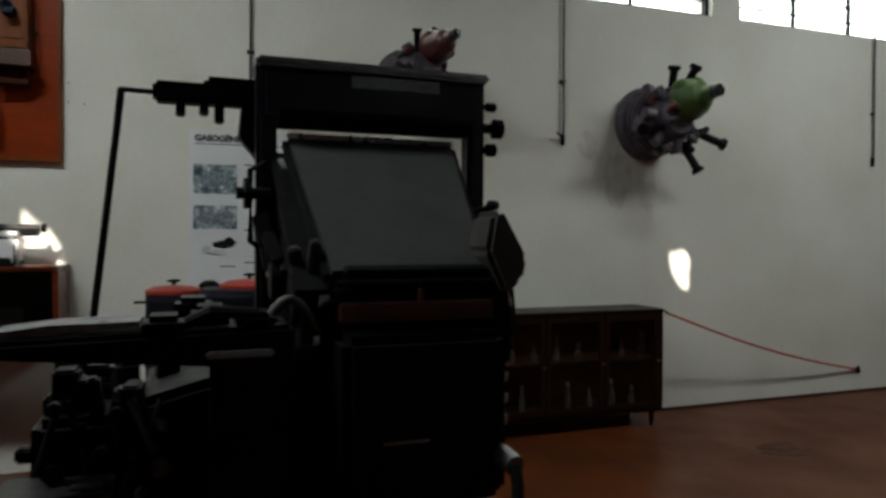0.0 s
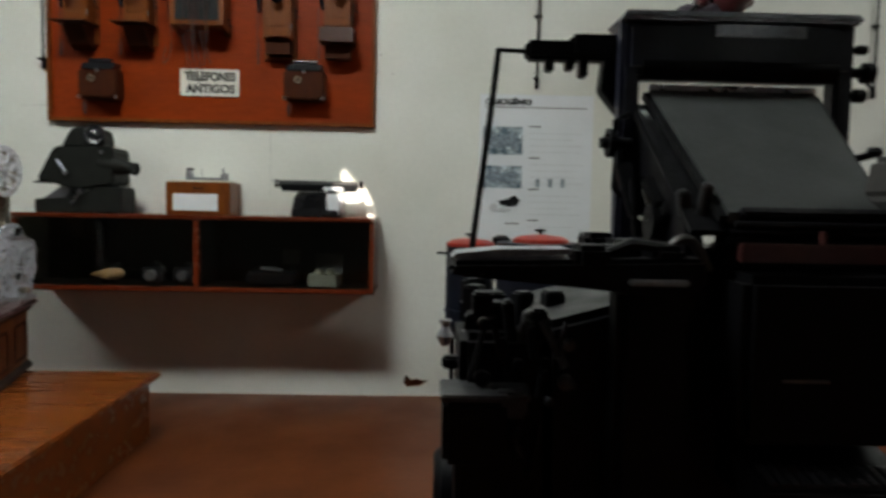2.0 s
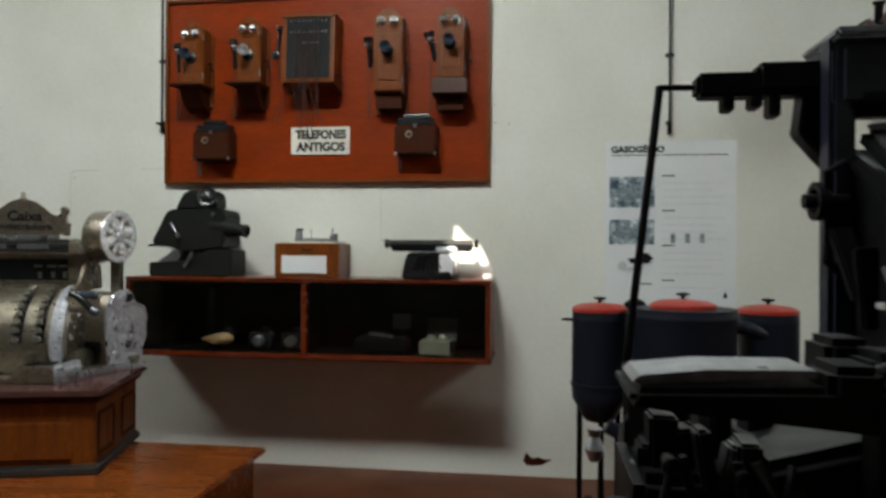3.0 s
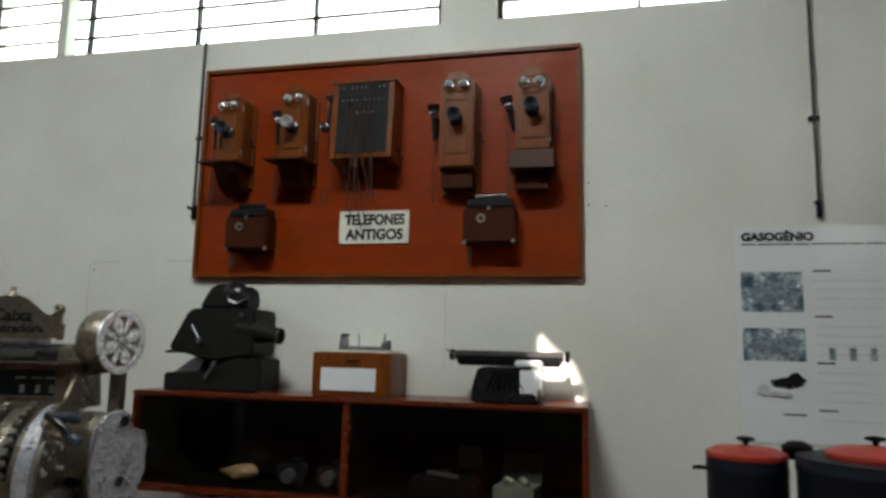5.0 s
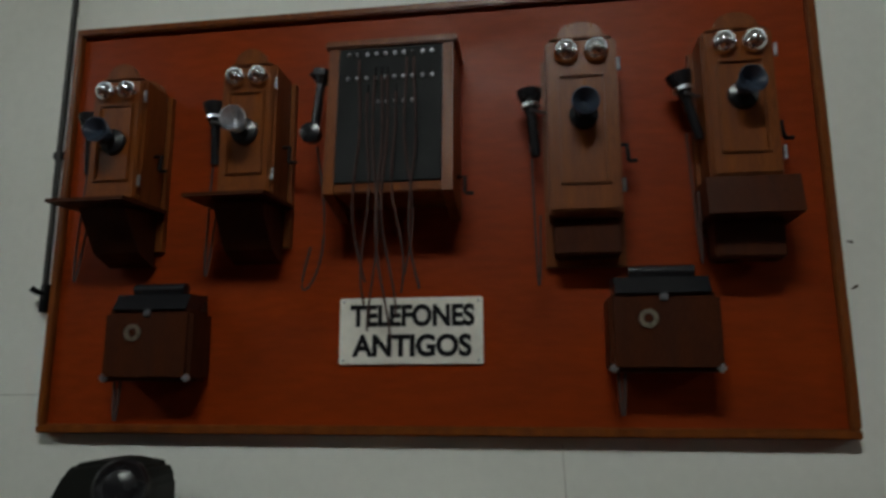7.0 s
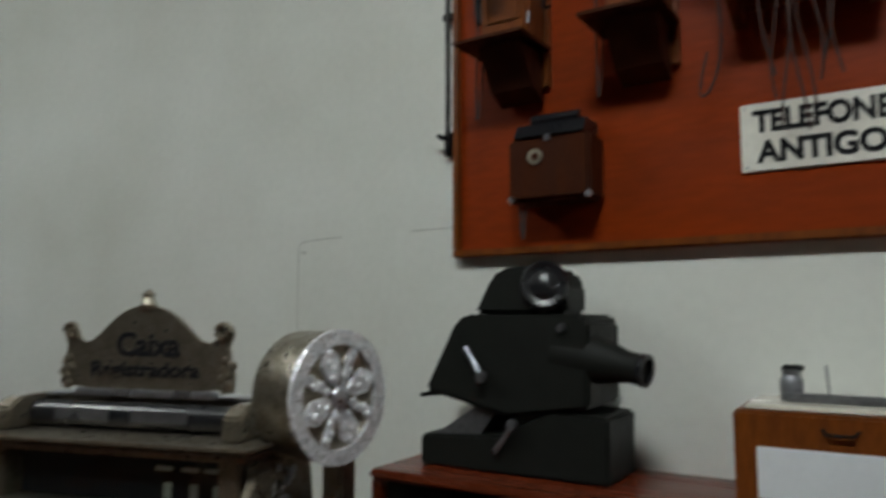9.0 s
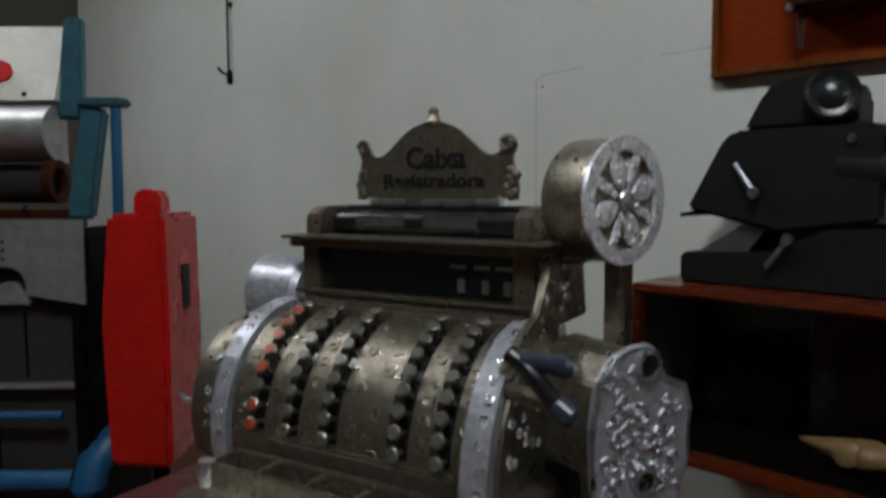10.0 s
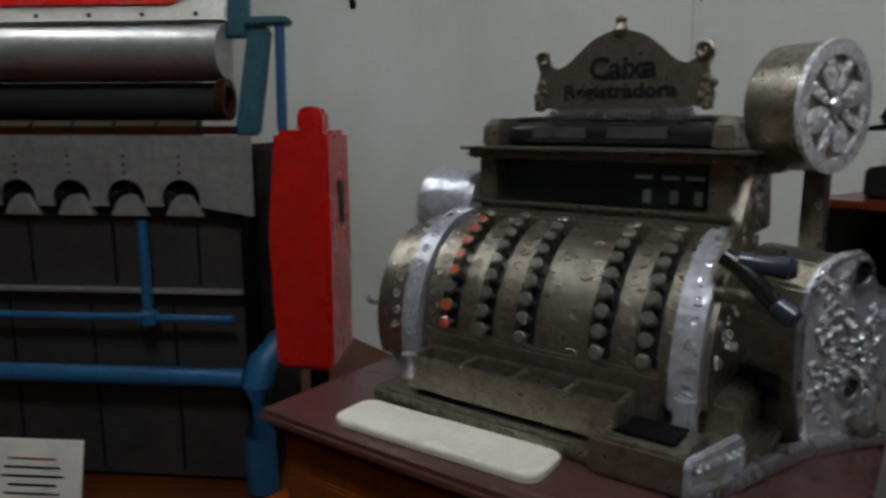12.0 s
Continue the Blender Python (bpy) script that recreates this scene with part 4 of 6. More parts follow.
    for x in (-0.315, 0.165):
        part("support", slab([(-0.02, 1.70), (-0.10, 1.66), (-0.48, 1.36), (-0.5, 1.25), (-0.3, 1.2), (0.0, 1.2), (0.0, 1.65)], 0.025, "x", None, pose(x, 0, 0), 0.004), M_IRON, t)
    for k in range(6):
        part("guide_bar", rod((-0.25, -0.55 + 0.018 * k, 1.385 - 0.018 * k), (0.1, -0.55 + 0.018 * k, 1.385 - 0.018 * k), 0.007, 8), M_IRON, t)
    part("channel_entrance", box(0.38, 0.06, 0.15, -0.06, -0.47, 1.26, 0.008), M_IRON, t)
    part("assembler_front", box(0.34, 0.02, 0.04, -0.08, -0.575, 1.305, 0.004), M_DULLRED, t, "dull red front strip")
    part("assembler_tab", box(0.012, 0.02, 0.03, -0.08, -0.59, 1.345, 0.003), M_DULLRED, t)
    # side handle and wheels
    part("grab_handle", tube([(-0.345, -0.05, 1.68), (-0.385, -0.06, 1.66), (-0.385, -0.06, 1.47), (-0.345, -0.05, 1.44)], 0.009), M_IRON, t)
    hw = part("hand_wheel", ring(0.028, 0.042, 0.02, 20, None, pose(-0.40, -0.03, 1.6, 0, 90)), M_IRON, t)
    part("hub", rod((-0.42, -0.03, 1.6), (-0.33, -0.03, 1.6), 0.016), M_IRON, hw)
    part("spoke", rod((-0.39, -0.06, 1.6), (-0.39, 0.0, 1.6), 0.006), M_IRON, hw)
    rng = random.Random(4)
    for k in range(22):
        x, y, z = -0.36 + 0.14 * rng.random(), -0.48 + 0.4 * rng.random(), 1.27 + 0.22 * rng.random()
        part("cam_lever", box(0.02 + 0.03 * rng.random(), 0.03, 0.08 + 0.1 * rng.random(), x, y, z - 0.06, 0.005, None, pose(0, 0, 0, rng.uniform(-30, 30), rng.uniform(-30, 30), 0)), M_IRON if k % 4 else M_WORN, t)
    for x, y, z, r in ((-0.33, -0.42, 1.34, 0.06), (-0.36, -0.3, 1.38, 0.045), (-0.38, -0.5, 1.27, 0.05)):
        part("gear", lathe([(r, 0), (r, 0.02), (r * 0.5, 0.022), (r * 0.5, 0.04)], 20, None, pose(x, y, z, 0, 90)), M_IRON, t)
    part("bent_pipe", tube(curve_pts(lambda f: (-0.40 + 0.12 * f, -0.5, 1.28 + 0.07 * math.sin(f * math.pi)), 12), 0.011, 10), M_SHADE, t, smooth=True)
    # metal pot at the other side
    part("pot_case", slab([(0.075, 1.45), (0.09, 1.535), (0.115, 1.545), (0.178, 1.435), (0.165, 1.385), (0.12, 1.35)], 0.12, "y", None, pose(0, -0.58, 0), 0.012), M_SHADE, t, "grey metal feeder case")
    part("pot_lever", rod((0.14, -0.25, 1.54), (0.235, -0.26, 1.565), 0.01), M_IRON, t)
    part("pot_knob", lathe([(0.016, 0), (0.02, 0.012), (0.014, 0.024)], 12, None, pose(0.23, -0.26, 1.557)), M_IRON, t, smooth=True)
    part("pot_neck", box(0.05, 0.08, 0.18, 0.13, -0.5, 1.19, 0.01), M_IRON, t)
    part("pot_hook", tube([(0.14, -0.5, 1.3), (0.155, -0.52, 1.33), (0.14, -0.53, 1.36)], 0.01), M_STEEL, t)
    # tray, vise and body
    part("galley_tray", slab([(-0.86, 1.266), (-0.85, 1.276), (-0.76, 1.286), (-0.62, 1.288), (-0.62, 1.278), (-0.85, 1.264)], 0.12, "y", None, pose(0, -0.64, 0.042)), M_COVER, t, "dull steel galley tray")
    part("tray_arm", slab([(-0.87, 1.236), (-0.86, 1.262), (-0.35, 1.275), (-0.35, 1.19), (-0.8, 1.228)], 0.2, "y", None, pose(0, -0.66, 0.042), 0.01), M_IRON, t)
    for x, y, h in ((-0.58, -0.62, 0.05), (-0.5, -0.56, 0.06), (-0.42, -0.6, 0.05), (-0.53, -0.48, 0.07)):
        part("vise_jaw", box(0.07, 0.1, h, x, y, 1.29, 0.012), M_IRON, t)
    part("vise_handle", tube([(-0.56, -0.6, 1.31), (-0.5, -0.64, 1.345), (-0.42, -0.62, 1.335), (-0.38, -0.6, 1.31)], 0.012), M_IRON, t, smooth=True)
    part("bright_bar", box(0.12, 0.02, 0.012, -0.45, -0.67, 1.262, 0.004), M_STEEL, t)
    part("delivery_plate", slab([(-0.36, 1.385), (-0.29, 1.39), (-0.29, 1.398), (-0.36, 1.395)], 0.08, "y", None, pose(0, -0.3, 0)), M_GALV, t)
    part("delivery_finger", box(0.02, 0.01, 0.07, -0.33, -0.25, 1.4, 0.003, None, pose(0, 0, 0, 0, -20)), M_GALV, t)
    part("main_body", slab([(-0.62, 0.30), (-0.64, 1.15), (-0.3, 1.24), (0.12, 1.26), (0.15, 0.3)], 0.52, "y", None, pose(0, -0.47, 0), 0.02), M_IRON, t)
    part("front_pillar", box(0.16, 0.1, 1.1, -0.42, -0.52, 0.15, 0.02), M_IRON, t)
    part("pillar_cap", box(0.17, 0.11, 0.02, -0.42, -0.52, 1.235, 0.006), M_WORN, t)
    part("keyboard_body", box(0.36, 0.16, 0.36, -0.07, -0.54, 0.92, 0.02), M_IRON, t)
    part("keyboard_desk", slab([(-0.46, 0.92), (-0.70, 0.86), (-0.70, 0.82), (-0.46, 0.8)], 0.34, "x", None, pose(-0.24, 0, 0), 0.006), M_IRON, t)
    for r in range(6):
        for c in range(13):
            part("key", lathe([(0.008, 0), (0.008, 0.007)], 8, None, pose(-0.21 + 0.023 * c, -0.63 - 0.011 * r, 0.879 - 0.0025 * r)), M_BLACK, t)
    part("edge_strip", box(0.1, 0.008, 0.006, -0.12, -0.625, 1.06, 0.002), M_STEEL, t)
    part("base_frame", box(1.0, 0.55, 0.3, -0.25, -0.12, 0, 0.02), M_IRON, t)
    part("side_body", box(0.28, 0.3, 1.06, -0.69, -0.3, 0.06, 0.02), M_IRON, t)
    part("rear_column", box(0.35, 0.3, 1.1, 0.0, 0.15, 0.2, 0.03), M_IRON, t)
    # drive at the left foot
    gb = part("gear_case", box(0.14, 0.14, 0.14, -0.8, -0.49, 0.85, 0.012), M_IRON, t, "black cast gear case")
    part("case_lid", box(0.15, 0.15, 0.015, -0.8, -0.49, 0.992, 0.004), M_WORN, gb, "dull worn lid")
    part("case_post", box(0.09, 0.09, 0.85, -0.795, -0.48, 0, 0.01), M_IRON, gb)
    part("case_step", box(0.07, 0.09, 0.06, -0.72, -0.5, 0.95, 0.008), M_WORN, gb)
    part("motor", lathe([(0.09, 0), (0.11, 0.02), (0.11, 0.2), (0.08, 0.22)], 20, None, pose(-0.88, -0.1, 0.62, 0, 90)), M_IRON, t, smooth=True)
    part("pulley", lathe([(0.11, 0), (0.11, 0.05), (0.05, 0.055)], 24, None, pose(-0.8, -0.05, 1.0, 0, 90)), M_IRON, t, smooth=True)
    for x, y, z in ((-0.85, 0.1, 0.98), (-0.8, -0.3, 1.02), (-0.76, -0.35, 0.98)):
        part("valve", lathe([(0.012, 0), (0.026, 0.03), (0.012, 0.06), (0.02, 0.08)], 10, None, pose(x, y, z)), M_STEEL, t, smooth=True)
    part("slanted_strut", box(0.03, 0.05, 0.36, -0.74, -0.42, 0.82, 0.006, None, pose(0, 0, 0, 0, 12)), M_WORN, t)
    part("slanted_strut", box(0.025, 0.05, 0.30, -0.68, -0.42, 0.9, 0.006, None, pose(0, 0, 0, 0, -8)), M_IRON, t)
    part("cross_bar", box(0.3, 0.04, 0.03, -0.72, -0.36, 1.02, 0.006), M_IRON, t)
    part("link_plate", box(0.09, 0.06, 0.02, -0.72, -0.5, 0.99, 0.005, None, pose(0, 0, 0, 20, 0, 0)), M_WORN, t)
    rng = random.Random(12)
    for k in range(14):
        x, y = -0.8 + 0.22 * rng.random(), -0.43 + 0.26 * rng.random()
        part("cam_block", box(0.03 + 0.05 * rng.random(), 0.04 + 0.05 * rng.random(), 0.04 + 0.07 * rng.random(), x, y, 1.112, 0.006, None, pose(0, 0, 0, 0, 0, rng.uniform(-30, 30))), M_IRON, t)
    for k in range(26):
        x, z = rng.uniform(-0.81, -0.58), rng.uniform(0.84, 1.19)
        q = rng.uniform(0.01, 0.022)
        if k % 2:
            part("fitting", lathe([(q * 0.6, 0), (q * 0.6, 0.03), (q, 0.035), (q, 0.05), (q * 0.5, 0.056)], 12, None, pose(x, -0.448, z, 90)), M_IRON if k % 4 == 1 else M_WORN, t, smooth=True)
        else:
            part("side_link", rod((x, -0.47, z), (x + rng.uniform(-0.06, 0.06), -0.47 - rng.uniform(0, 0.04), z - rng.uniform(0.05, 0.14)), q * 0.5, 8), M_WORN if k % 4 else M_IRON, t, smooth=True)
    # crank and levers at the right
    part("crank_arm", tube([(0.085, -0.46, 1.0), (0.115, -0.5, 0.992), (0.125, -0.62, 0.982), (0.13, -0.67, 0.974)], 0.022, 12), M_STEEL, t, "worn steel crank arm", True, pose(-0.028, 0, 0.03))
    part("crank_drop", tube([(0.13, -0.67, 0.974), (0.127, -0.69, 0.94), (0.112, -0.72, 0.87), (0.114, -0.73, 0.856)], 0.013, 10), M_IRON, t, smooth=True, place=pose(-0.028, 0, 0.03))
    part("crank_grip", lathe([(0.012, 0), (0.018, 0.008), (0.016, 0.035), (0.01, 0.04)], 12, None, pose(0.078, -0.735, 0.885, 0, 100)), M_IRON, t, smooth=True)
    for z in (1.17, 1.12, 1.07):
        part("starter_lever", rod((0.095, -0.42, z), (0.16, -0.5, z - 0.015), 0.012, 10), M_STEEL, t, smooth=True)
    part("treadle", lathe([(0.07, 0), (0.075, 0.03), (0.05, 0.04)], 18, None, pose(0.1, -0.5, 0.8, 0, 90)), M_IRON, t, smooth=True)
    part("treadle_rod", rod((0.12, -0.5, 0.8), (0.1, -0.45, 0.25), 0.012), M_IRON, t)
    return t


build_linotype()


def build_mat():
    t = thing("rubber_mat", pose(4.42, -2.0, 0.0), "black studded rubber mat lying on the floor", "mat")
    part("sheet", box(0.66, 0.6, 0.012, 0, 0, 0, 0.004), M_RUBBER, t)
    studs = bmesh.new()
    for i in range(11):
        for j in range(10):
            lathe([(0.02, 0.012), (0.016, 0.022)], 8, studs, pose(-0.29 + 0.058 * i, -0.26 + 0.058 * j, 0))
    tagged(part("studs", studs, M_STEEL, t), kind="stuff")
    return t


build_mat()

# ---- low display cabinet, rope and wall engines ----


def build_low_cabinet():
    x0, x1, d, z0, z1 = 5.0, 6.6, 0.4, 0.12, 0.93
    w, H = x1 - x0, z1 - z0
    t = thing("low_cabinet", pose((x0 + x1) / 2, -0.003, z0), "dark reddish wooden low display cabinet with glass doors on legs", "cabinet")
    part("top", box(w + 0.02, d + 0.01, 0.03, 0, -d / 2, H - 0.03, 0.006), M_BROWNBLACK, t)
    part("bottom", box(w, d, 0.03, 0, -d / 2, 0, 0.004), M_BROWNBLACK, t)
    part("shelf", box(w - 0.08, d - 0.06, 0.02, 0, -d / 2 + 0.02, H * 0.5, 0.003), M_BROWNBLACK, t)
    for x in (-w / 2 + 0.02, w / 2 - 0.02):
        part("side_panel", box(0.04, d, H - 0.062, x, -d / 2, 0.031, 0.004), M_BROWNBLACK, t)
    # The near-black back stands for shade behind the glass doors.
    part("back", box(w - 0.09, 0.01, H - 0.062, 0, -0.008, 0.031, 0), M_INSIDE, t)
    for k in range(3):
        a = -w / 2 + 0.042 + k * (w - 0.084) / 3
        ww = (w - 0.084) / 3 - 0.004
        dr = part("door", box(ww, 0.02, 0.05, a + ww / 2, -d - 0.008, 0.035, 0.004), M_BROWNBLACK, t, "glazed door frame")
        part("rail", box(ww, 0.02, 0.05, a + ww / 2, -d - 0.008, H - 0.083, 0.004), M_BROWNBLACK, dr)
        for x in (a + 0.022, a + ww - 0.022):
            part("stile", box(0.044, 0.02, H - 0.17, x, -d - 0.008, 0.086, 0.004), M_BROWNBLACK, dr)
        part("pane", box(ww - 0.088, 0.004, H - 0.17, a + ww / 2, -d - 0.006, 0.086, 0), M_GLASS, dr).visible_shadow = False
        part("knob", lathe([(0.006, 0), (0.006, 0.012), (0.012, 0.016), (0.008, 0.026)], 10, None, pose(a + ww - 0.022, -d - 0.018, H * 0.5, 90)), M_NICKEL, dr, smooth=True)
    for x in (-w / 2 + 0.08, w / 2 - 0.08):
        for y in (-0.05, -d + 0.04):
            part("leg", lathe([(0.014, -z0), (0.025, 0.0)], 10, None, pose(x, y, 0)), M_BROWNBLACK, t, smooth=True)
    return t


build_low_cabinet()


def build_glassware(x, z, r, h, n):
    t = thing("glass_vessel", pose(x, -0.26, z), "small shiny glass and metal vessel in the low cabinet", "vessel", "cabinet vessels")
    part("body", lathe([(r, 0), (r, h * 0.55), (r * 0.5, h * 0.75), (r * 0.45, h)], 14), M_STEEL if n % 3 == 0 else M_SHADE, t, smooth=True)
    part("stopper", lathe([(r * 0.4, h + 0.001), (r * 0.55, h + 0.02), (r * 0.3, h + 0.035)], 10), M_STEEL, t, smooth=True)
    return t


for n in range(15):
    build_glassware(5.13 + 0.098 * n, 0.152 if n % 2 else 0.546, 0.022 + 0.012 * ((n * 7) % 3) / 2, 0.09 + 0.03 * ((n * 5) % 4), n)


def build_rope():
    t = thing("barrier_rope", pose(6.62, -0.4, 0.9), "thin red barrier rope sagging from cabinet to wall hook", "rope")
    part("rope", tube(curve_pts(lambda f: (2.55 * f, 0.385 * f, -0.68 * f - 0.06 * math.sin(math.pi * f)), 24), 0.009, 8), M_ROPE, t, smooth=True)
    part("eyelet", ring(0.01, 0.018, 0.005, 12, None, pose(0, -0.012, 0, 90)), M_STEEL, t)
    part("wall_hook", box(0.03, 0.03, 0.06, 2.56, 0.385, -0.71, 0.004), M_IRON, t)
    return t


build_rope()


def build_engine(x, z, k, front, label, tilt):
    """A sectioned aircraft engine fixed to the wall: flange, case, cylinders, pipes and a painted nose."""
    t = thing("wall_engine", pose(x, 0, z, 0, 0, tilt), label, "engine", "engines on the wall")
    out = pose(0, 0, 0, 90)
    part("flange", lathe([(0.26 * k, 0.0), (0.28 * k, 0.02), (0.28 * k, 0.05), (0.25 * k, 0.08), (0.25 * k, 0.16), (0.23 * k, 0.24)], 32, None, out), M_ALU, t, "ribbed grey flange", True)
    for j in range(3):
        part("rib", ring(0.235 * k, 0.265 * k - 0.008 * j, 0.018, 32, None, pose(0, -0.1 - 0.05 * j, 0, 90)), M_ALU, t)
    part("crankcase", lathe([(0.21 * k, 0.24), (0.2 * k, 0.34), (0.15 * k, 0.42), (0.12 * k, 0.46)], 24, None, out), M_ALU, t, smooth=True)
    for j in range(7):
        a = 2 * math.pi * j / 7 + 0.3
        c = part("cylinder", lathe([(0.05 * k, 0.1), (0.052 * k, 0.17), (0.04 * k, 0.24 * k + 0.02)], 14, None, pose(0, -0.36, 0) @ Matrix.Rotation(a, 4, "Y")), M_ALU, t, "finned cylinder", True)
        for q in range(4):
            part("fin", ring(0.045 * k, 0.062 * k, 0.006, 14, None, pose(0, -0.36, 0) @ Matrix.Rotation(a, 4, "Y") @ pose(0, 0, 0.12 + 0.022 * q)), M_ALU, c)
    for a, L in ((0.35, 0.40), (-0.15, 0.36), (2.0, 0.44), (2.75, 0.42), (-1.9, 0.34)):
        s = part("exhaust_stub", lathe([(0.028 * k, 0.2 * k), (0.03 * k, L * k), (0.045 * k, L * k), (0.045 * k, (L + 0.03) * k)], 12, None, pose(0, -0.3, 0) @ Matrix.Rotation(a, 4, "Y") @ pose(0, 0, 0, 20)), M_IRON, t, smooth=True)
    for j in range(6):
        a = j * 1.05
        part("red_pipe" if j % 2 else "pipe", tube(curve_pts(lambda f: (0.22 * k * math.cos(a + 0.6 * f), -0.28 - 0.12 * math.sin(f * 3.1), 0.22 * k * math.sin(a + 0.6 * f)), 12), 0.014, 8), M_DARKRED if j % 2 else M_WORN, t, smooth=True)
    rr = random.Random(int(x * 10))
    for j in range(14):
        a, q = rr.uniform(0, 6.3), rr.uniform(0.08, 0.24) * k
        part("fitting", lathe([(0.02, 0), (0.03, 0.02), (0.022, 0.05), (0.028, 0.07), (0.012, 0.09)], 10, None, pose(q * math.cos(a), -0.34 - 0.12 * rr.random(), q * math.sin(a), rr.uniform(40, 140), rr.uniform(-50, 50), 0)), (M_IRON, M_ALU, M_DARKRED, M_WORN)[j % 4], t, smooth=True)
    for j in range(16):
        a, q, h = rr.uniform(0, 6.3), rr.uniform(0.14, 0.27) * k, rr.uniform(0.05, 0.11) * k
        part("casting", box(h, rr.uniform(0.06, 0.12), h * rr.uniform(0.7, 1.5), q * math.cos(a), -0.2 - 0.14 * rr.random(), q * math.sin(a) - h / 2, 0.012, None, pose(0, 0, 0, rr.uniform(-40, 40), rr.uniform(-40, 40), rr.uniform(-40, 40))), (M_ALU, M_WORN, M_ALU, M_DARKRED)[j % 4], t, smooth=True)
    nose = part("nose_case", lathe([(0.12 * k, 0.36), (0.155 * k, 0.42), (0.15 * k, 0.5), (0.115 * k, 0.56), (0.105 * k, 0.6), (0.06 * k, 0.63), (0.05 * k, 0.695)], 24, None, pose(0.03, 0, 0.09, 84, 0, 6)), front, t, "painted reduction case", True)
    for dx, dz, q in ((0.1, -0.03, 0.07), (-0.08, 0.08, 0.06), (0.06, 0.11, 0.055)):
        part("nose_lug", lathe([(q * 0.5 * k, 0.40), (q * k, 0.44), (q * k, 0.50), (q * 0.5 * k, 0.53)], 14, None, pose(0.03 + dx * k, 0, 0.09 + dz * k, 84, 0, 6)), front, nose, smooth=True)
    part("shaft", lathe([(0.045 * k, 0.69), (0.045 * k, 0.76), (0.035 * k, 0.77)], 16, None, pose(0.03, 0, 0.09, 84, 0, 6)), M_BLACK, nose, smooth=True)
    return t


build_engine(6.68, 2.45, 1.1, M_GREEN, "cutaway aircraft engine with green nose fixed to the wall", 4)
build_engine(4.55, 2.66, 0.75, M_DARKRED, "small cutaway engine with red parts fixed to the wall", 4)

# ---- wall marks ----


def build_crack(points, label):
    t = tagged(part("wall_trim", tube(points, 0.0016, 5), M_CRACK), label, "plaster joint", kind="structure")
    return t


build_crack([(-0.52, -0.001, 2.057), (-0.6, -0.001, 2.056), (-0.72, -0.001, 2.05), (-0.745, -0.001, 2.03), (-0.745, -0.001, 1.96)], "fine dark plaster joint of a filled opening")
build_crack([(-0.745, -0.001, 1.96), (-0.742, -0.001, 1.5), (-0.745, -0.001, 1.1)], "fine dark plaster joint of a filled opening")
build_crack([(1.55, -0.001, 1.93), (1.56, -0.001, 1.7), (1.552, -0.001, 1.45)], "hairline crack in the painted plaster")
build_crack([(-0.2, -0.001, 2.06), (-0.02, -0.001, 2.06)], "fine dark plaster joint of a filled opening")
tagged(part("wall_chip", slab([(0, 0.03), (0.03, 0.0), (0.12, 0.01), (0.19, 0.05), (0.14, 0.045), (0.1, 0.06), (0.06, 0.05), (0.02, 0.09)], -0.002, "y", None, pose(2.53, -0.0005, 0.07)), M_DARKOAK), "brown patch of chipped paint on the wall", "paint chip", kind="structure")
for sx, sy, r in ((5.9, -1.9, 0.16), (7.0, -1.2, 0.2), (2.0, -2.3, 0.15), (6.3, -2.4, 0.12)):
    rr = random.Random(int(sx * 10))
    tagged(part("floor_stain", slab([(r * (1 + 0.25 * rr.uniform(-1, 1)) * math.cos(a), 0.7 * r * (1 + 0.25 * rr.uniform(-1, 1)) * math.sin(a)) for a in [2 * math.pi * k / 18 for k in range(18)]], 0.0015, "z", None, pose(sx, sy, 0.0005)), M_STAIN), "dark oil stain on the red cement floor", "stain", kind="structure")


NAILS = [(2.33, 2.47, -0.006), (2.33, 2.34, 0.004), (2.42, 2.34, -0.006), (-0.71, 2.00, 0.004), (-3.32, 1.19, -0.006)]


def build_nail(x, z, tilt):
    t = thing("wall_nail", pose(x, 0, z, 0, 0, 0), "short rusty nail in the painted plaster wall", "nail", "nails in the wall")
    part("shank", rod((0, 0.0, 0), (0.005, -0.016, tilt), 0.002, 8), M_DARKOAK, t, smooth=True)
    part("head", lathe([(0.004, 0), (0.004, 0.002), (0.002, 0.003)], 10, None, pose(0.005, -0.015, tilt, 90)), M_DARKOAK, t)
    return t


for nx, nz, tilt in NAILS:
    build_nail(nx, nz, tilt)

# Greyish patches below the wall engine paint its cast shade.
rr = random.Random(3)
for sx, sz, w, h in ((6.45, 2.0, 0.14, 0.22), (6.72, 1.93, 0.1, 0.26), (6.15, 2.25, 0.09, 0.12)):
    tagged(part("engine_shade", slab([(w * (1 + 0.3 * rr.uniform(-1, 1)) * math.cos(a), h * (1 + 0.3 * rr.uniform(-1, 1)) * math.sin(a)) for a in [2 * math.pi * k / 22 for k in range(22)]], -0.0012, "y", None, pose(sx, -0.0004, sz)), M_ENGINE_SHADE), "greyish patch painting the engine's shade on the plaster", "stain", kind="structure")

# ---- cash register on its stand ----
TABLE_Z, STAND_Z = 0.38, 0.8


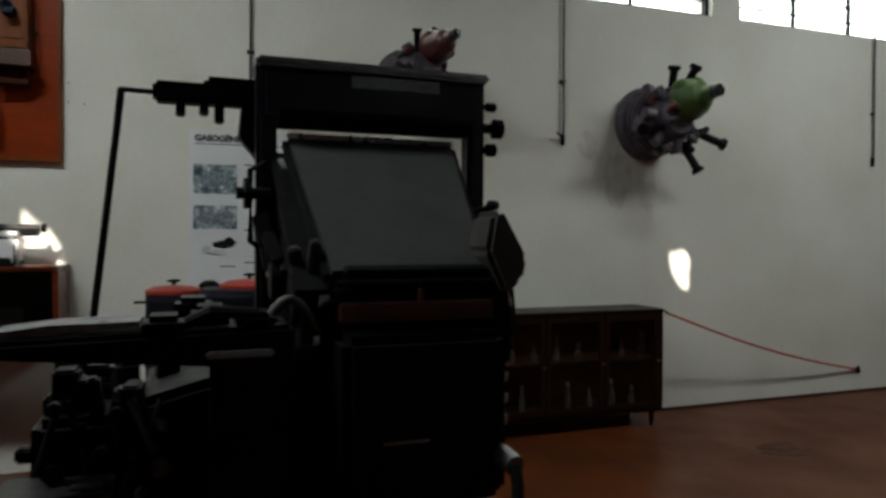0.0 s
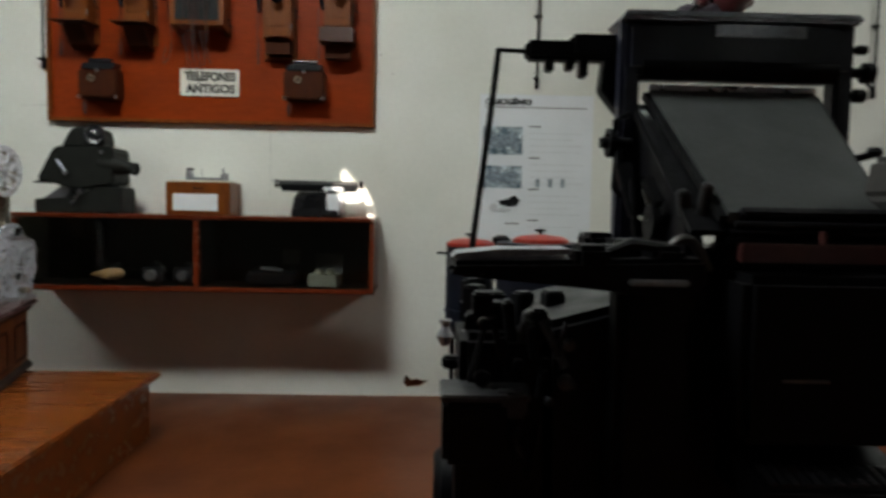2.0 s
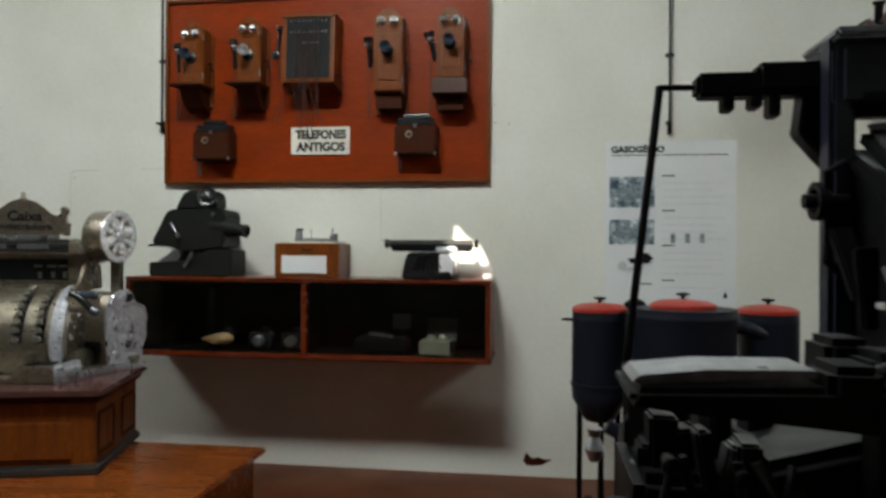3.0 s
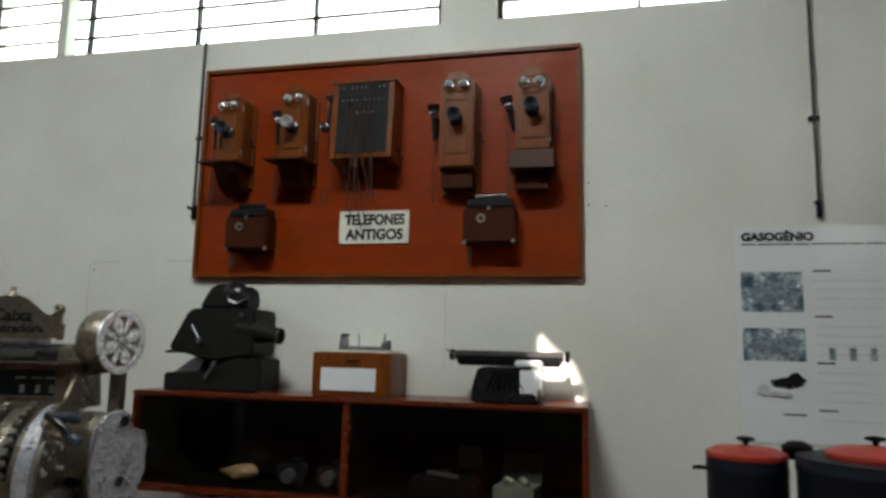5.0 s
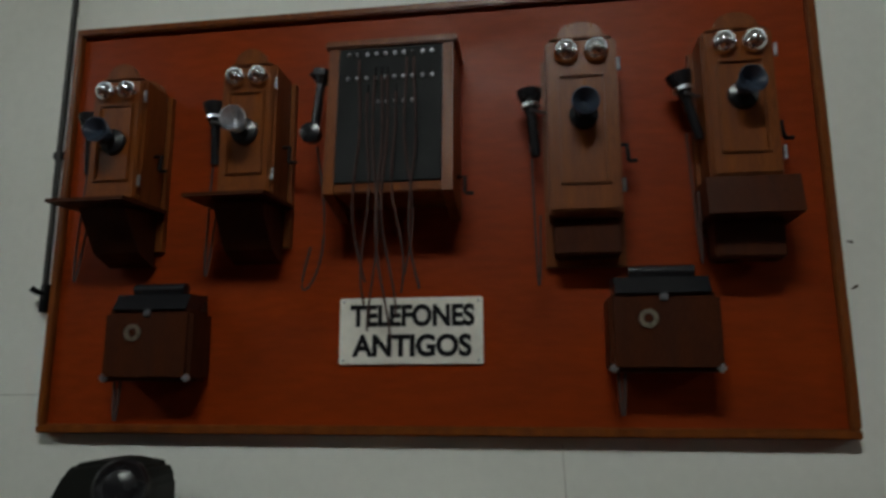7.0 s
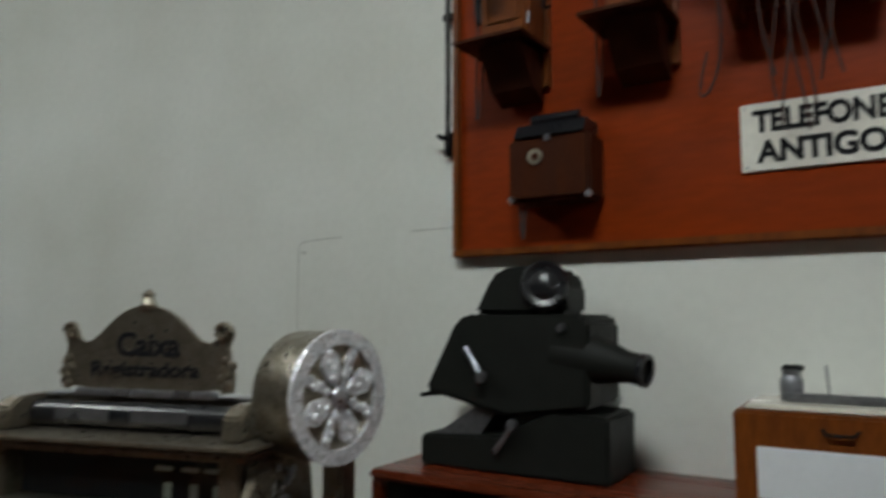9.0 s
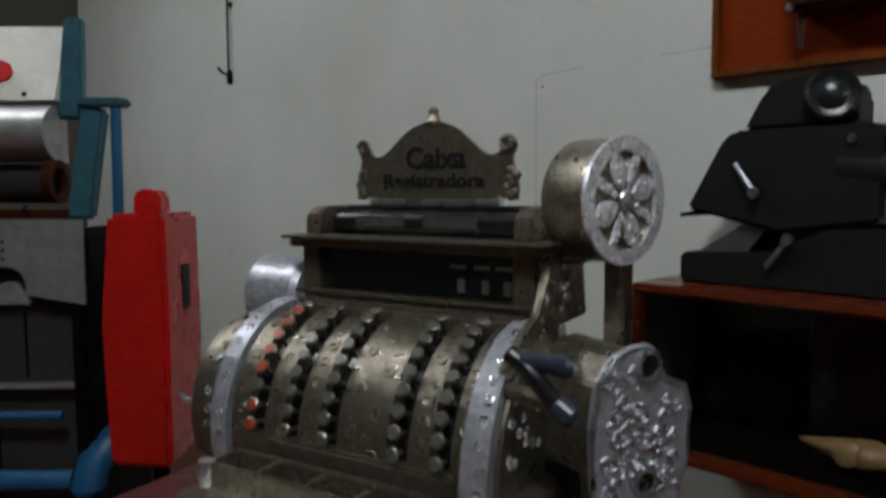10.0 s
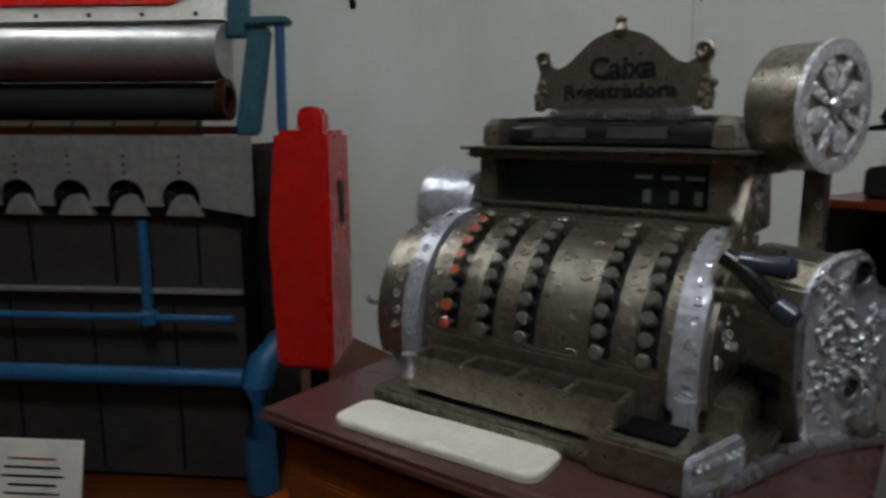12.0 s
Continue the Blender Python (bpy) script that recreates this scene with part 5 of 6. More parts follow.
def build_table():
    t = thing("low_table", pose(0.03, -1.69, 0), "low varnished orange wooden table", "table")
    w, d = 2.16, 1.58
    part("tabletop", box(w, d, 0.035, 0, 0, TABLE_Z - 0.035, 0.01), M_DESK, t)
    for s in (-1, 1):
        part("end_panel", box(0.025, d - 0.12, TABLE_Z - 0.036, s * (w / 2 - 0.06), 0, 0, 0.004), M_DESK, t)
        part("long_panel", box(w - 0.15, 0.025, TABLE_Z - 0.036, 0, s * (d / 2 - 0.06), 0, 0.004), M_DESK, t)
    return t


build_table()


def build_stand():
    x0, x1, y0, y1 = -1.09, 0.24, -0.8, -0.04
    w, d, H = x1 - x0, y1 - y0, STAND_Z - TABLE_Z
    t = thing("register_stand", pose(0.086, -0.814, TABLE_Z, 0, 0, 15.2) @ pose((x0 + x1) / 2, (y0 + y1) / 2, 0), "panelled wooden stand with dark polished moulded top", "stand")
    part("body", box(w - 0.1, d - 0.1, H - 0.05, 0, 0, 0, 0.006), M_OAK, t)
    part("plinth", box(w - 0.06, d - 0.06, 0.05, 0, 0, 0.0, 0.012), M_SHADE, t, "grey worn plinth")
    part("moulding", box(w - 0.05, d - 0.05, 0.03, 0, 0, H - 0.065, 0.012), M_DARKOAK, t)
    part("top", box(w, d, 0.035, 0, 0, H - 0.035, 0.012), M_TOP, t, "dark polished top board")
    for s in (-1, 1):
        for k in range(2):
            yc = -d / 4 + 0.01 + k * (d / 2 - 0.02)
            fr = bmesh.new()
            a, b = (d / 2 - 0.14), 0.2
            box(0.012, a, 0.018, 0, 0, 0, 0.004, fr)
            box(0.012, a, 0.018, 0, 0, b, 0.004, fr)
            box(0.012, 0.018, b - 0.018, 0, -a / 2 + 0.009, 0.018, 0.004, fr)
            box(0.012, 0.018, b - 0.018, 0, a / 2 - 0.009, 0.018, 0.004, fr)
            part("side_moulding", fr, M_DARKOAK, t, place=pose(s * (w / 2 - 0.047), yc, 0.08))
    part("front_drawer", box(w - 0.3, 0.02, 0.18, 0, -d / 2 + 0.045, 0.08, 0.006), M_OAK, t)
    part("drawer_knob", lathe([(0.008, 0), (0.008, 0.015), (0.018, 0.02), (0.012, 0.035)], 12, None, pose(0, -d / 2 + 0.035, 0.17, 90)), M_NICKEL, t, smooth=True)
    return t


build_stand()


def build_register():
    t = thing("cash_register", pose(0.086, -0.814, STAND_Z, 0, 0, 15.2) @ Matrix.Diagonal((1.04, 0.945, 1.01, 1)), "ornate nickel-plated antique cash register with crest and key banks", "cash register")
    # base and drawer
    part("drawer_case", box(0.86, 0.38, 0.12, -0.44, -0.19, 0.0, 0.012), M_NICKEL, t)
    part("base_moulding", box(0.92, 0.41, 0.03, -0.42, -0.2, 0, 0.01), M_NICKEL, t)
    part("body", box(0.70, 0.26, 0.36, -0.465, -0.06, 0.12, 0.015), M_NICKEL, t)
    # key drum: bands of a quarter cylinder
    cy, cz, R = -0.16, 0.16, 0.30

    def band(x0, x1, r, mat, name, label="", a0=-8, a1=92):
        own = bmesh.new()
        n = 18
        ring0 = []
        for x in (x0, x1):
            pts = [(x, cy - r * math.cos(radians(a0 + (a1 - a0) * i / n)) * 0.97, cz + r * math.sin(radians(a0 + (a1 - a0) * i / n))) for i in range(n + 1)]
            ring0.append([own.verts.new(p) for p in pts] + [own.verts.new((x, cy + 0.02, cz - 0.03))])
        A, B = ring0
        m = len(A)
        for i in range(m):
            own.faces.new((A[i], A[(i + 1) % m], B[(i + 1) % m], B[i]))
        own.faces.new(A[::-1])
        own.faces.new(B)
        return part(name, own, mat, t, label, True)

    band(-0.80, -0.13, R - 0.025, M_BLACK, "key_slot_drum")
    spans = [(-0.80, -0.745), (-0.69, -0.635), (-0.585, -0.525), (-0.47, -0.335), (-0.28, -0.225), (-0.175, -0.13)]
    for a, b in spans:
        band(a, b, R, M_NICKEL, "key_band", "engraved nickel band")
    banks = [(-0.7175, "red"), (-0.61, "grey"), (-0.4975, "grey"), (-0.3075, "grey"), (-0.20, "grey")]
    for bx, tone in banks:
        for k in range(9):
            ang = radians(8 + 8.6 * k)
            px, pz = cy - (R + 0.012) * math.cos(ang) * 0.97, cz + (R + 0.012) * math.sin(ang)
            m = Matrix.Translation((bx, px, pz)) @ Matrix.Rotation(radians(90) - ang, 4, "X")
            stem = lathe([(0.006, -0.04), (0.006, 0.0), (0.0165, 0.002), (0.0175, 0.01), (0.0155, 0.012)], 12, None, m)
            ky = part("key", stem, M_NICKEL, t, "", True)
            part("key_face", lathe([(0.0145, 0.0122), (0.0135, 0.0145)], 12, None, m), M_REDKEY if tone == "red" and k % 6 != 2 else M_KEY, ky)
    # engraved scrolls on the bands, arch and sills
    def engraving(x, r, ang, q, mat, k):
        a = radians(ang)
        m = Matrix.Translation((x, cy - r * math.cos(a) * 0.97, cz + r * math.sin(a))) @ Matrix.Rotation(radians(90) - a, 4, "X")
        s = (-1) ** k
        own = tube(curve_pts(lambda f: (q * (1 - 0.7 * f) * math.cos(s * 6 * f + k), q * (1 - 0.7 * f) * math.sin(s * 6 * f + k), 0.0005), 9), 0.0028, 5)
        part("engraving", joined(None, own, m), mat, t, smooth=True)

    for n, (a, b) in enumerate(spans):
        for k in range(9):
            engraving((a + b) / 2 + (0.03 * (-1) ** k if b - a > 0.1 else 0), R, 4 + 9.5 * k, min(0.018, (b - a) * 0.32), M_NICKEL, k + n)
    for k in range(11):
        engraving(-0.106, R + 0.014, 0 + 9 * k, 0.014, M_SILVER, k)
        engraving(-0.838, 0.312, 0 + 9 * k, 0.015, M_SILVER, k)
        engraving(-0.907, 0.285, 0 + 9 * k, 0.014, M_SILVER, k)
    for k in range(20):
        x, q = -0.78 + 0.033 * k, 0.011
        pts = curve_pts(lambda f: (x + q * (1 - 0.7 * f) * math.cos(6 * f + k), -0.131, 0.468 + q * (1 - 0.7 * f) * math.sin(6 * f + k)), 9)
        part("engraving", tube(pts, 0.0026, 5), M_NICKEL, t, smooth=True)
        pts = curve_pts(lambda f: (-0.73 + 0.027 * k + q * (1 - 0.7 * f) * math.cos(6 * f + k), -0.6, 0.1 + q * (1 - 0.7 * f) * math.sin(6 * f + k)), 9)
        part("engraving", tube(pts, 0.0026, 5), M_NICKEL, t, smooth=True)
    # rounded covers at the left end
    for x0, x1, r in ((-0.865, -0.812, 0.312), (-0.93, -0.885, 0.285), (-0.995, -0.945, 0.255)):
        band(x0, x1, r, M_CAST if x0 > -0.9 else M_NICKEL, "end_cover", "rounded nickel end cover", -25, 105)
    part("end_block", box(0.17, 0.32, 0.28, -0.90, 0.01, 0.12, 0.03), M_NICKEL, t)
    part("release_lever", tube([(-0.96, -0.38, 0.2), (-1.03, -0.40, 0.2), (-1.04, -0.40, 0.215)], 0.008), M_SILVER, t)
    part("side_roll_cover", lathe([(0.1, 0), (0.112, 0.014), (0.112, 0.16), (0.1, 0.175)], 24, None, pose(-1.05, -0.02, 0.455, 0, 90) @ Matrix.Diagonal((1.12, 1.12, 1.15, 1))), M_CAST, t, "rounded silver printer cover", True)
    part("roll_block", box(0.2, 0.2, 0.14, -0.94, 0.0, 0.3, 0.02), M_NICKEL, t)
    # right cheek: a bright arch over the drum's edge and an upper side plate
    band(-0.146, -0.085, R + 0.014, M_CAST, "cheek_arch", "bright nickel arch", -10, 96)
    band(-0.083, -0.072, R - 0.02, M_NICKEL, "cheek_plate", "engraved side plate", -10, 96)
    part("cheek_foot", box(0.045, 0.05, 0.13, -0.106, -0.46, 0.02, 0.01), M_CAST, t)
    part("upper_cheek", slab([(-0.16, 0.44), (-0.12, 0.52), (-0.10, 0.62), (0.16, 0.62), (0.2, 0.44)], 0.03, "x", None, pose(-0.118, 0, 0), 0.006), M_NICKEL, t, "ornate cast upper cheek")
    part("cheek_flare", slab([(-0.40, 0.40), (-0.30, 0.46), (-0.2, 0.50), (-0.13, 0.60), (-0.05, 0.60), (-0.05, 0.40), (-0.2, 0.36)], 0.018, "x", None, pose(-0.095, 0, 0), 0.005), M_NICKEL, t, "engraved cast flare")
    for k in range(18):
        rr = random.Random(70 + k)
        y, z, q, turn = rr.uniform(-0.2, 0.0), rr.uniform(0.42, 0.58), rr.uniform(0.012, 0.02), rr.uniform(0, 6.3)
        if z - 0.42 > (y + 0.24) * 1.1:
            continue
        part("cheek_scroll", tube(curve_pts(lambda f: (-0.075, y + q * (1 - 0.75 * f) * math.cos(turn + 5.2 * f), z + q * (1 - 0.75 * f) * math.sin(turn + 5.2 * f)), 9), 0.0035, 6), M_NICKEL, t, smooth=True)
    for k in range(34):
        rr = random.Random(k)
        lo = k % 2
        part("relief", lathe([(0.012, 0), (0.010, 0.005), (0.004, 0.008)], 8, None, pose(-0.086 if lo else -0.071, rr.uniform(-0.10, 0.14) if lo else rr.uniform(-0.40, -0.2), rr.uniform(0.46, 0.6) if lo else rr.uniform(0.18, 0.34), 0, 90)), M_SILVER, t, smooth=True)
    # indicator case
    part("indicator_case", box(0.70, 0.30, 0.055, -0.465, 0.02, 0.442, 0.006), M_NICKEL, t, "brass lower sill")
    for x in (-0.79, -0.145):
        part("case_pillar", box(0.055, 0.3, 0.125, x, 0.02, 0.497, 0.006), M_NICKEL, t)
    part("case_back", box(0.59, 0.02, 0.125, -0.4675, 0.12, 0.497, 0), M_BLACK, t)
    win = part("display_window", box(0.588, 0.004, 0.12, -0.4675, -0.115, 0.499, 0), M_GLASS, t, "glass of the indicator window")
    win.visible_shadow = False
    part("display_shade", box(0.588, 0.006, 0.12, -0.4675, -0.06, 0.499, 0), M_CUP, t)
    for k, x in enumerate((-0.34, -0.27, -0.21)):
        part("number_flag", box(0.02, 0.004, 0.036, x, -0.066, 0.512, 0.001), M_PAPER, t, "small numeral tab")
        part("caption_bar", box(0.045, 0.004, 0.01, x - 0.01, -0.066, 0.575, 0), M_PAPER, t)
    part("sill_moulding", box(0.74, 0.02, 0.012, -0.465, -0.14, 0.49, 0.004), M_NICKEL, t)
    part("cornice", box(0.76, 0.36, 0.022, -0.46, 0.01, 0.622, 0.008), M_NICKEL, t)
    part("cornice_lip", box(0.79, 0.39, 0.01, -0.46, 0.01, 0.645, 0.004), M_NICKEL, t)
    # top hood
    for x in (-0.815, -0.175):
        part("hood_end", slab([(-0.12, 0.656), (-0.115, 0.71), (-0.08, 0.735), (0.1, 0.735), (0.14, 0.70), (0.14, 0.656)], 0.05, "x", None, pose(x, 0, 0), 0.006), M_NICKEL, t)
    part("hood_back", box(0.59, 0.1, 0.075, -0.47, 0.08, 0.656, 0.01), M_NICKEL, t)
    part("hood_drum", rod((-0.764, -0.02, 0.69), (-0.176, -0.02, 0.69), 0.033, 16), M_BLACK, t, smooth=True)
    for x in (-0.60, -0.38):
        part("drum_label", box(0.16, 0.004, 0.03, x, -0.056, 0.68, 0.001), M_STEEL, t)
    part("hood_roof", box(0.6, 0.1, 0.008, -0.47, 0.06, 0.732, 0.003), M_SILVER, t)
    # crest
    half = [(0.0, 0.19), (0.03, 0.188), (0.06, 0.178), (0.085, 0.163), (0.11, 0.142), (0.135, 0.118), (0.155, 0.104), (0.175, 0.097), (0.195, 0.104), (0.203, 0.125), (0.215, 0.145), (0.236, 0.14), (0.243, 0.118), (0.23, 0.09), (0.236, 0.06), (0.248, 0.02), (0.245, -0.02), (0.2, -0.012), (0.12, -0.026), (0.0, -0.03)]
    outline = half + [(-x, z) for x, z in half[-2:0:-1]]
    crest = part("crest", slab(outline, 0.014, "y", None, pose(-0.445, -0.03, 0.775), 0.002), M_NICKEL, t, "cast nickel crest plate")
    writing("Caixa", 0.08, M_INK, crest, pose(-0.435, -0.0318, 0.865, 90), bold=0.03)
    writing("Registradora", 0.05, M_INK, crest, pose(-0.445, -0.0318, 0.805, 90), width=0.31, bold=0.03)
    part("crest_foot", box(0.4, 0.03, 0.02, -0.445, -0.022, 0.738, 0.004), M_SILVER, t)
    for s in (-1, 1):
        part("scroll", tube(curve_pts(lambda f: (-0.445 + s * (0.217 + 0.022 * math.cos(f * 7) * (1 - 0.6 * f)), -0.034, 0.9 + 0.022 * math.sin(f * 7) * (1 - 0.6 * f)), 16), 0.007, 8), M_NICKEL, crest, smooth=True)
        for k in range(7):
            rr = random.Random(40 + k + s)
            part("leaf", lathe([(0.013, 0), (0.01, 0.007), (0.003, 0.01)], 8, None, pose(-0.445 + s * (0.232 + rr.uniform(-0.015, 0.015)), -0.03, 0.765 + 0.011 * k, 90)), M_NICKEL, crest, smooth=True)
    part("finial", lathe([(0.018, 0), (0.022, 0.01), (0.012, 0.03), (0.016, 0.04), (0.005, 0.05)], 12, None, pose(-0.445, -0.023, 0.955)), M_NICKEL, crest, smooth=True)
    # drum lamp with pierced flower face, turned a little to the front
    DM = pose(0.055, -0.01, 0.755, 0, 90, -22) @ Matrix.Diagonal((1.03, 1.0, 0.84, 1))
    part("drum_shell", lathe([(0.14, -0.15), (0.145, -0.14), (0.145, 0.0), (0.14, 0.004)], 40, None, DM), M_NICKEL, t, "round nickel drum", True)
    part("rim", ring(0.115, 0.149, 0.014, 40, None, DM @ pose(0, 0, 0.002)), M_PETAL, t, "bright pierced face rim")
    for k in range(8):
        a = 2 * math.pi * k / 8
        big = k % 2 == 0
        petal = slab([(0.02, 0), (0.05, 0.022 if big else 0.01), (0.085, 0.03 if big else 0.012), (0.112, 0.012), (0.118, 0), (0.112, -0.012), (0.085, -0.03 if big else -0.012), (0.05, -0.022 if big else -0.01)], 0.01, "z", None, DM @ pose(0, 0, 0.004) @ Matrix.Rotation(a + 0.39, 4, "Z"), 0.002)
        part("petal", petal, M_PETAL, t)
        for q in range(4):
            part("petal_vein", lathe([(0.009, 0), (0.007, 0.004), (0.002, 0.006)], 8, None, DM @ pose(0, 0, 0.004) @ Matrix.Rotation(a + 0.39, 4, "Z") @ pose(0.045 + 0.019 * q, 0.006 * (-1) ** q, 0.009)), M_PETAL, t, smooth=True)
    part("boss", lathe([(0.026, 0.01), (0.022, 0.018), (0.006, 0.022)], 16, None, DM @ pose(0, 0, 0.004)), M_SILVER, t, smooth=True)
    part("drum_back", lathe([(0.12, -0.02), (0.12, -0.012)], 32, None, DM @ pose(0, 0, 0.004)), M_COPPER, t, "dull copper disc")
    part("drum_post", box(0.05, 0.09, 0.26, 0.03, 0.07, 0.38, 0.008), M_NICKEL, t)
    part("drum_neck", box(0.09, 0.12, 0.05, -0.07, 0.02, 0.60, 0.01), M_NICKEL, t)
    # crank box with a cast relief face, splayed to the front
    CM = pose(0.093, -0.254, 0, 0, 0, -32.7)
    face = [(0.0, 0.0), (0.2, 0.0), (0.205, 0.07), (0.215, 0.13), (0.238, 0.18), (0.24, 0.29), (0.222, 0.345), (0.165, 0.365), (0.148, 0.39), (0.14, 0.425), (0.105, 0.445), (0.06, 0.442), (0.02, 0.425), (-0.02, 0.37), (-0.036, 0.28), (-0.03, 0.15), (-0.012, 0.06)]
    part("crank_case", slab([(y * 0.86 + 0.01, z * 0.97 + 0.004) for y, z in face], 0.2, "x", None, pose(-0.221, 0, 0), 0.006), M_NICKEL, t, "plain nickel crank case", place=CM)
    part("case_hollow", box(0.12, 0.012, 0.06, -0.12, -0.016, 0.1, 0.004), M_BLACK, t, place=CM)
    pf = part("relief_face", slab(face, 0.02, "x", None, pose(-0.02, 0, 0), 0.004), M_CAST, t, "silvery cast relief face", place=CM)
    rr = random.Random(9)
    for k in range(110):
        y, z, turn, s = rr.uniform(0.0, 0.2), rr.uniform(0.03, 0.4), rr.uniform(0, 6.3), rr.choice((-1, 1))
        if (z > 0.33 and y > 0.09) or (z < 0.12 and y > 0.17):
            continue
        q = rr.uniform(0.012, 0.024)
        pts = curve_pts(lambda f: (0.002, y + q * (1 - 0.75 * f) * math.cos(turn + s * 5.2 * f), z + q * (1 - 0.75 * f) * math.sin(turn + s * 5.2 * f)), 10)
        part("scroll_relief", tube(pts, 0.0042, 6), M_SILVER, pf, smooth=True)
    part("face_border", tube([(0.0, y, z) for y, z in face] + [(0.0, *face[0])], 0.007, 8), M_SILVER, pf, smooth=True)
    for y, z, r in ((0.112, 0.4, 0.034), (0.108, 0.14, 0.033)):
        part("keyhole_ring", ring(r * 0.74, r, 0.01, 20, None, pose(0.001, y, z, 0, 90)), M_SILVER, pf)
        part("keyhole", lathe([(r * 0.74, 0), (r * 0.74, 0.006)], 20, None, pose(0.0, y, z, 0, 90)), M_BLACK, pf)
    part("lock_stub", lathe([(0.018, 0), (0.02, 0.05), (0.014, 0.055)], 14, None, pose(0.0, 0.135, 0.06, 0, 90)), M_NICKEL, pf, smooth=True)
    part("base_strip", box(0.03, 0.3, 0.03, -0.01, 0.07, -0.0, 0.004), M_SILVER, t, "toothed silver base strip", place=CM @ pose(0.02, 0, 0))
    # crank
    part("crank_shaft", rod((-0.09, -0.36, 0.36), (0.05, -0.385, 0.345), 0.018), M_NICKEL, t, smooth=True)
    part("crank_arm", tube([(-0.065, -0.40, 0.445), (-0.035, -0.405, 0.43), (0.01, -0.41, 0.39), (0.05, -0.41, 0.345)], 0.02, 12), M_BLACK, t, "black cranked handle arm", True)
    part("crank_grip", lathe([(0.012, 0), (0.024, 0.01), (0.02, 0.06), (0.026, 0.1), (0.016, 0.115)], 16, None, pose(-0.045, -0.40, 0.437, 0, 93, 6)), M_CUP, t, "black wooden crank grip", True)
    part("crank_grip", lathe([(0.014, 0), (0.024, 0.008), (0.024, 0.045), (0.014, 0.055)], 16, None, pose(0.035, -0.41, 0.36, 0, 120, -10)), M_CUP, t, "black wooden crank grip", True)
    # coin tray and ticket box in front
    part("coin_tray", box(0.54, 0.10, 0.012, -0.475, -0.54, 0.07, 0.003), M_NICKEL, t)
    for y in (-0.592, -0.49):
        part("tray_wall", box(0.54, 0.014, 0.085, -0.475, y, 0.06, 0.004), M_NICKEL, t)
    for x in (-0.74, -0.60, -0.46, -0.33, -0.21):
        part("tray_divider", box(0.014, 0.086, 0.06, x, -0.541, 0.083, 0.003), M_NICKEL, t)
    part("tray_end", lathe([(0.02, 0), (0.024, 0.03), (0.02, 0.06)], 14, None, pose(-0.745, -0.592, 0.085)), M_SILVER, t, smooth=True)
    part("tray_support", box(0.54, 0.2, 0.065, -0.475, -0.47, 0.0, 0.008), M_NICKEL, t)
    part("base_step", box(0.86, 0.26, 0.045, -0.42, -0.487, 0.0, 0.01), M_NICKEL, t, "engraved nickel base step")
    part("tray_back", box(0.60, 0.05, 0.12, -0.46, -0.44, 0.06, 0.008), M_NICKEL, t)
    part("ticket_box", box(0.2, 0.16, 0.085, -0.15, -0.56, 0.0, 0.008), M_NICKEL, t)
    part("ticket_slot", box(0.13, 0.1, 0.006, -0.15, -0.55, 0.087, 0.002), M_IRON, t)
    SM = pose(-0.04, -0.66, 0, 0, 0, -18)
    rim = part("ticket_rim", slab([(0.0, 0.0), (0.19, 0.0), (0.19, 0.085), (0.17, 0.105), (0.01, 0.095), (0.0, 0.08)], 0.016, "x", None, pose(-0.016, 0, 0), 0.004), M_CAST, t, "bright cast end plate", place=SM)
    strip = part("side_strip", slab([(-0.01, 0.0), (0.5, 0.0), (0.5, 0.038), (-0.01, 0.042)], 0.02, "x", None, None, 0.004), M_SILVER, t, "toothed silver base strip", place=SM)
    for k in range(19):
        part("tooth", box(0.008, 0.012, 0.022, 0.022, 0.005 + 0.026 * k, 0.009, 0.003), M_SILVER, strip)
    for k in range(7):
        part("plate_bead", lathe([(0.011, 0), (0.009, 0.005), (0.003, 0.008)], 8, None, pose(0.0, 0.015 + 0.026 * k, 0.07, 0, 90)), M_SILVER, rim, smooth=True)
    for k in range(20):
        part("bead", lathe([(0.008, 0), (0.007, 0.005), (0.002, 0.007)], 8, None, pose(-0.80 + 0.03 * k, -0.617, 0.024, 90)), M_NICKEL, t, smooth=True)
    return t


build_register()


def build_marble():
    t = thing("marble_slab", pose(0.086, -0.814, STAND_Z, 0, 0, 15.2) @ pose(-0.595, -0.665, 0, 0, 0, 2), "thin rounded cream marble slab on the stand", "slab")
    pts = []
    for cx, cy, a0 in ((0.24, 0.035, 0), (-0.24, 0.035, 90), (-0.24, -0.035, 180), (0.24, -0.035, 270)):
        pts += [(cx + 0.04 * math.cos(radians(a0 + 15 * k)), cy + 0.04 * math.sin(radians(a0 + 15 * k))) for k in range(7)]
    part("stone", slab(pts, 0.018, "z", None, None, 0.003), M_MARBLE, t)
    return t


build_marble()

# ---- blue machine with red guard ----


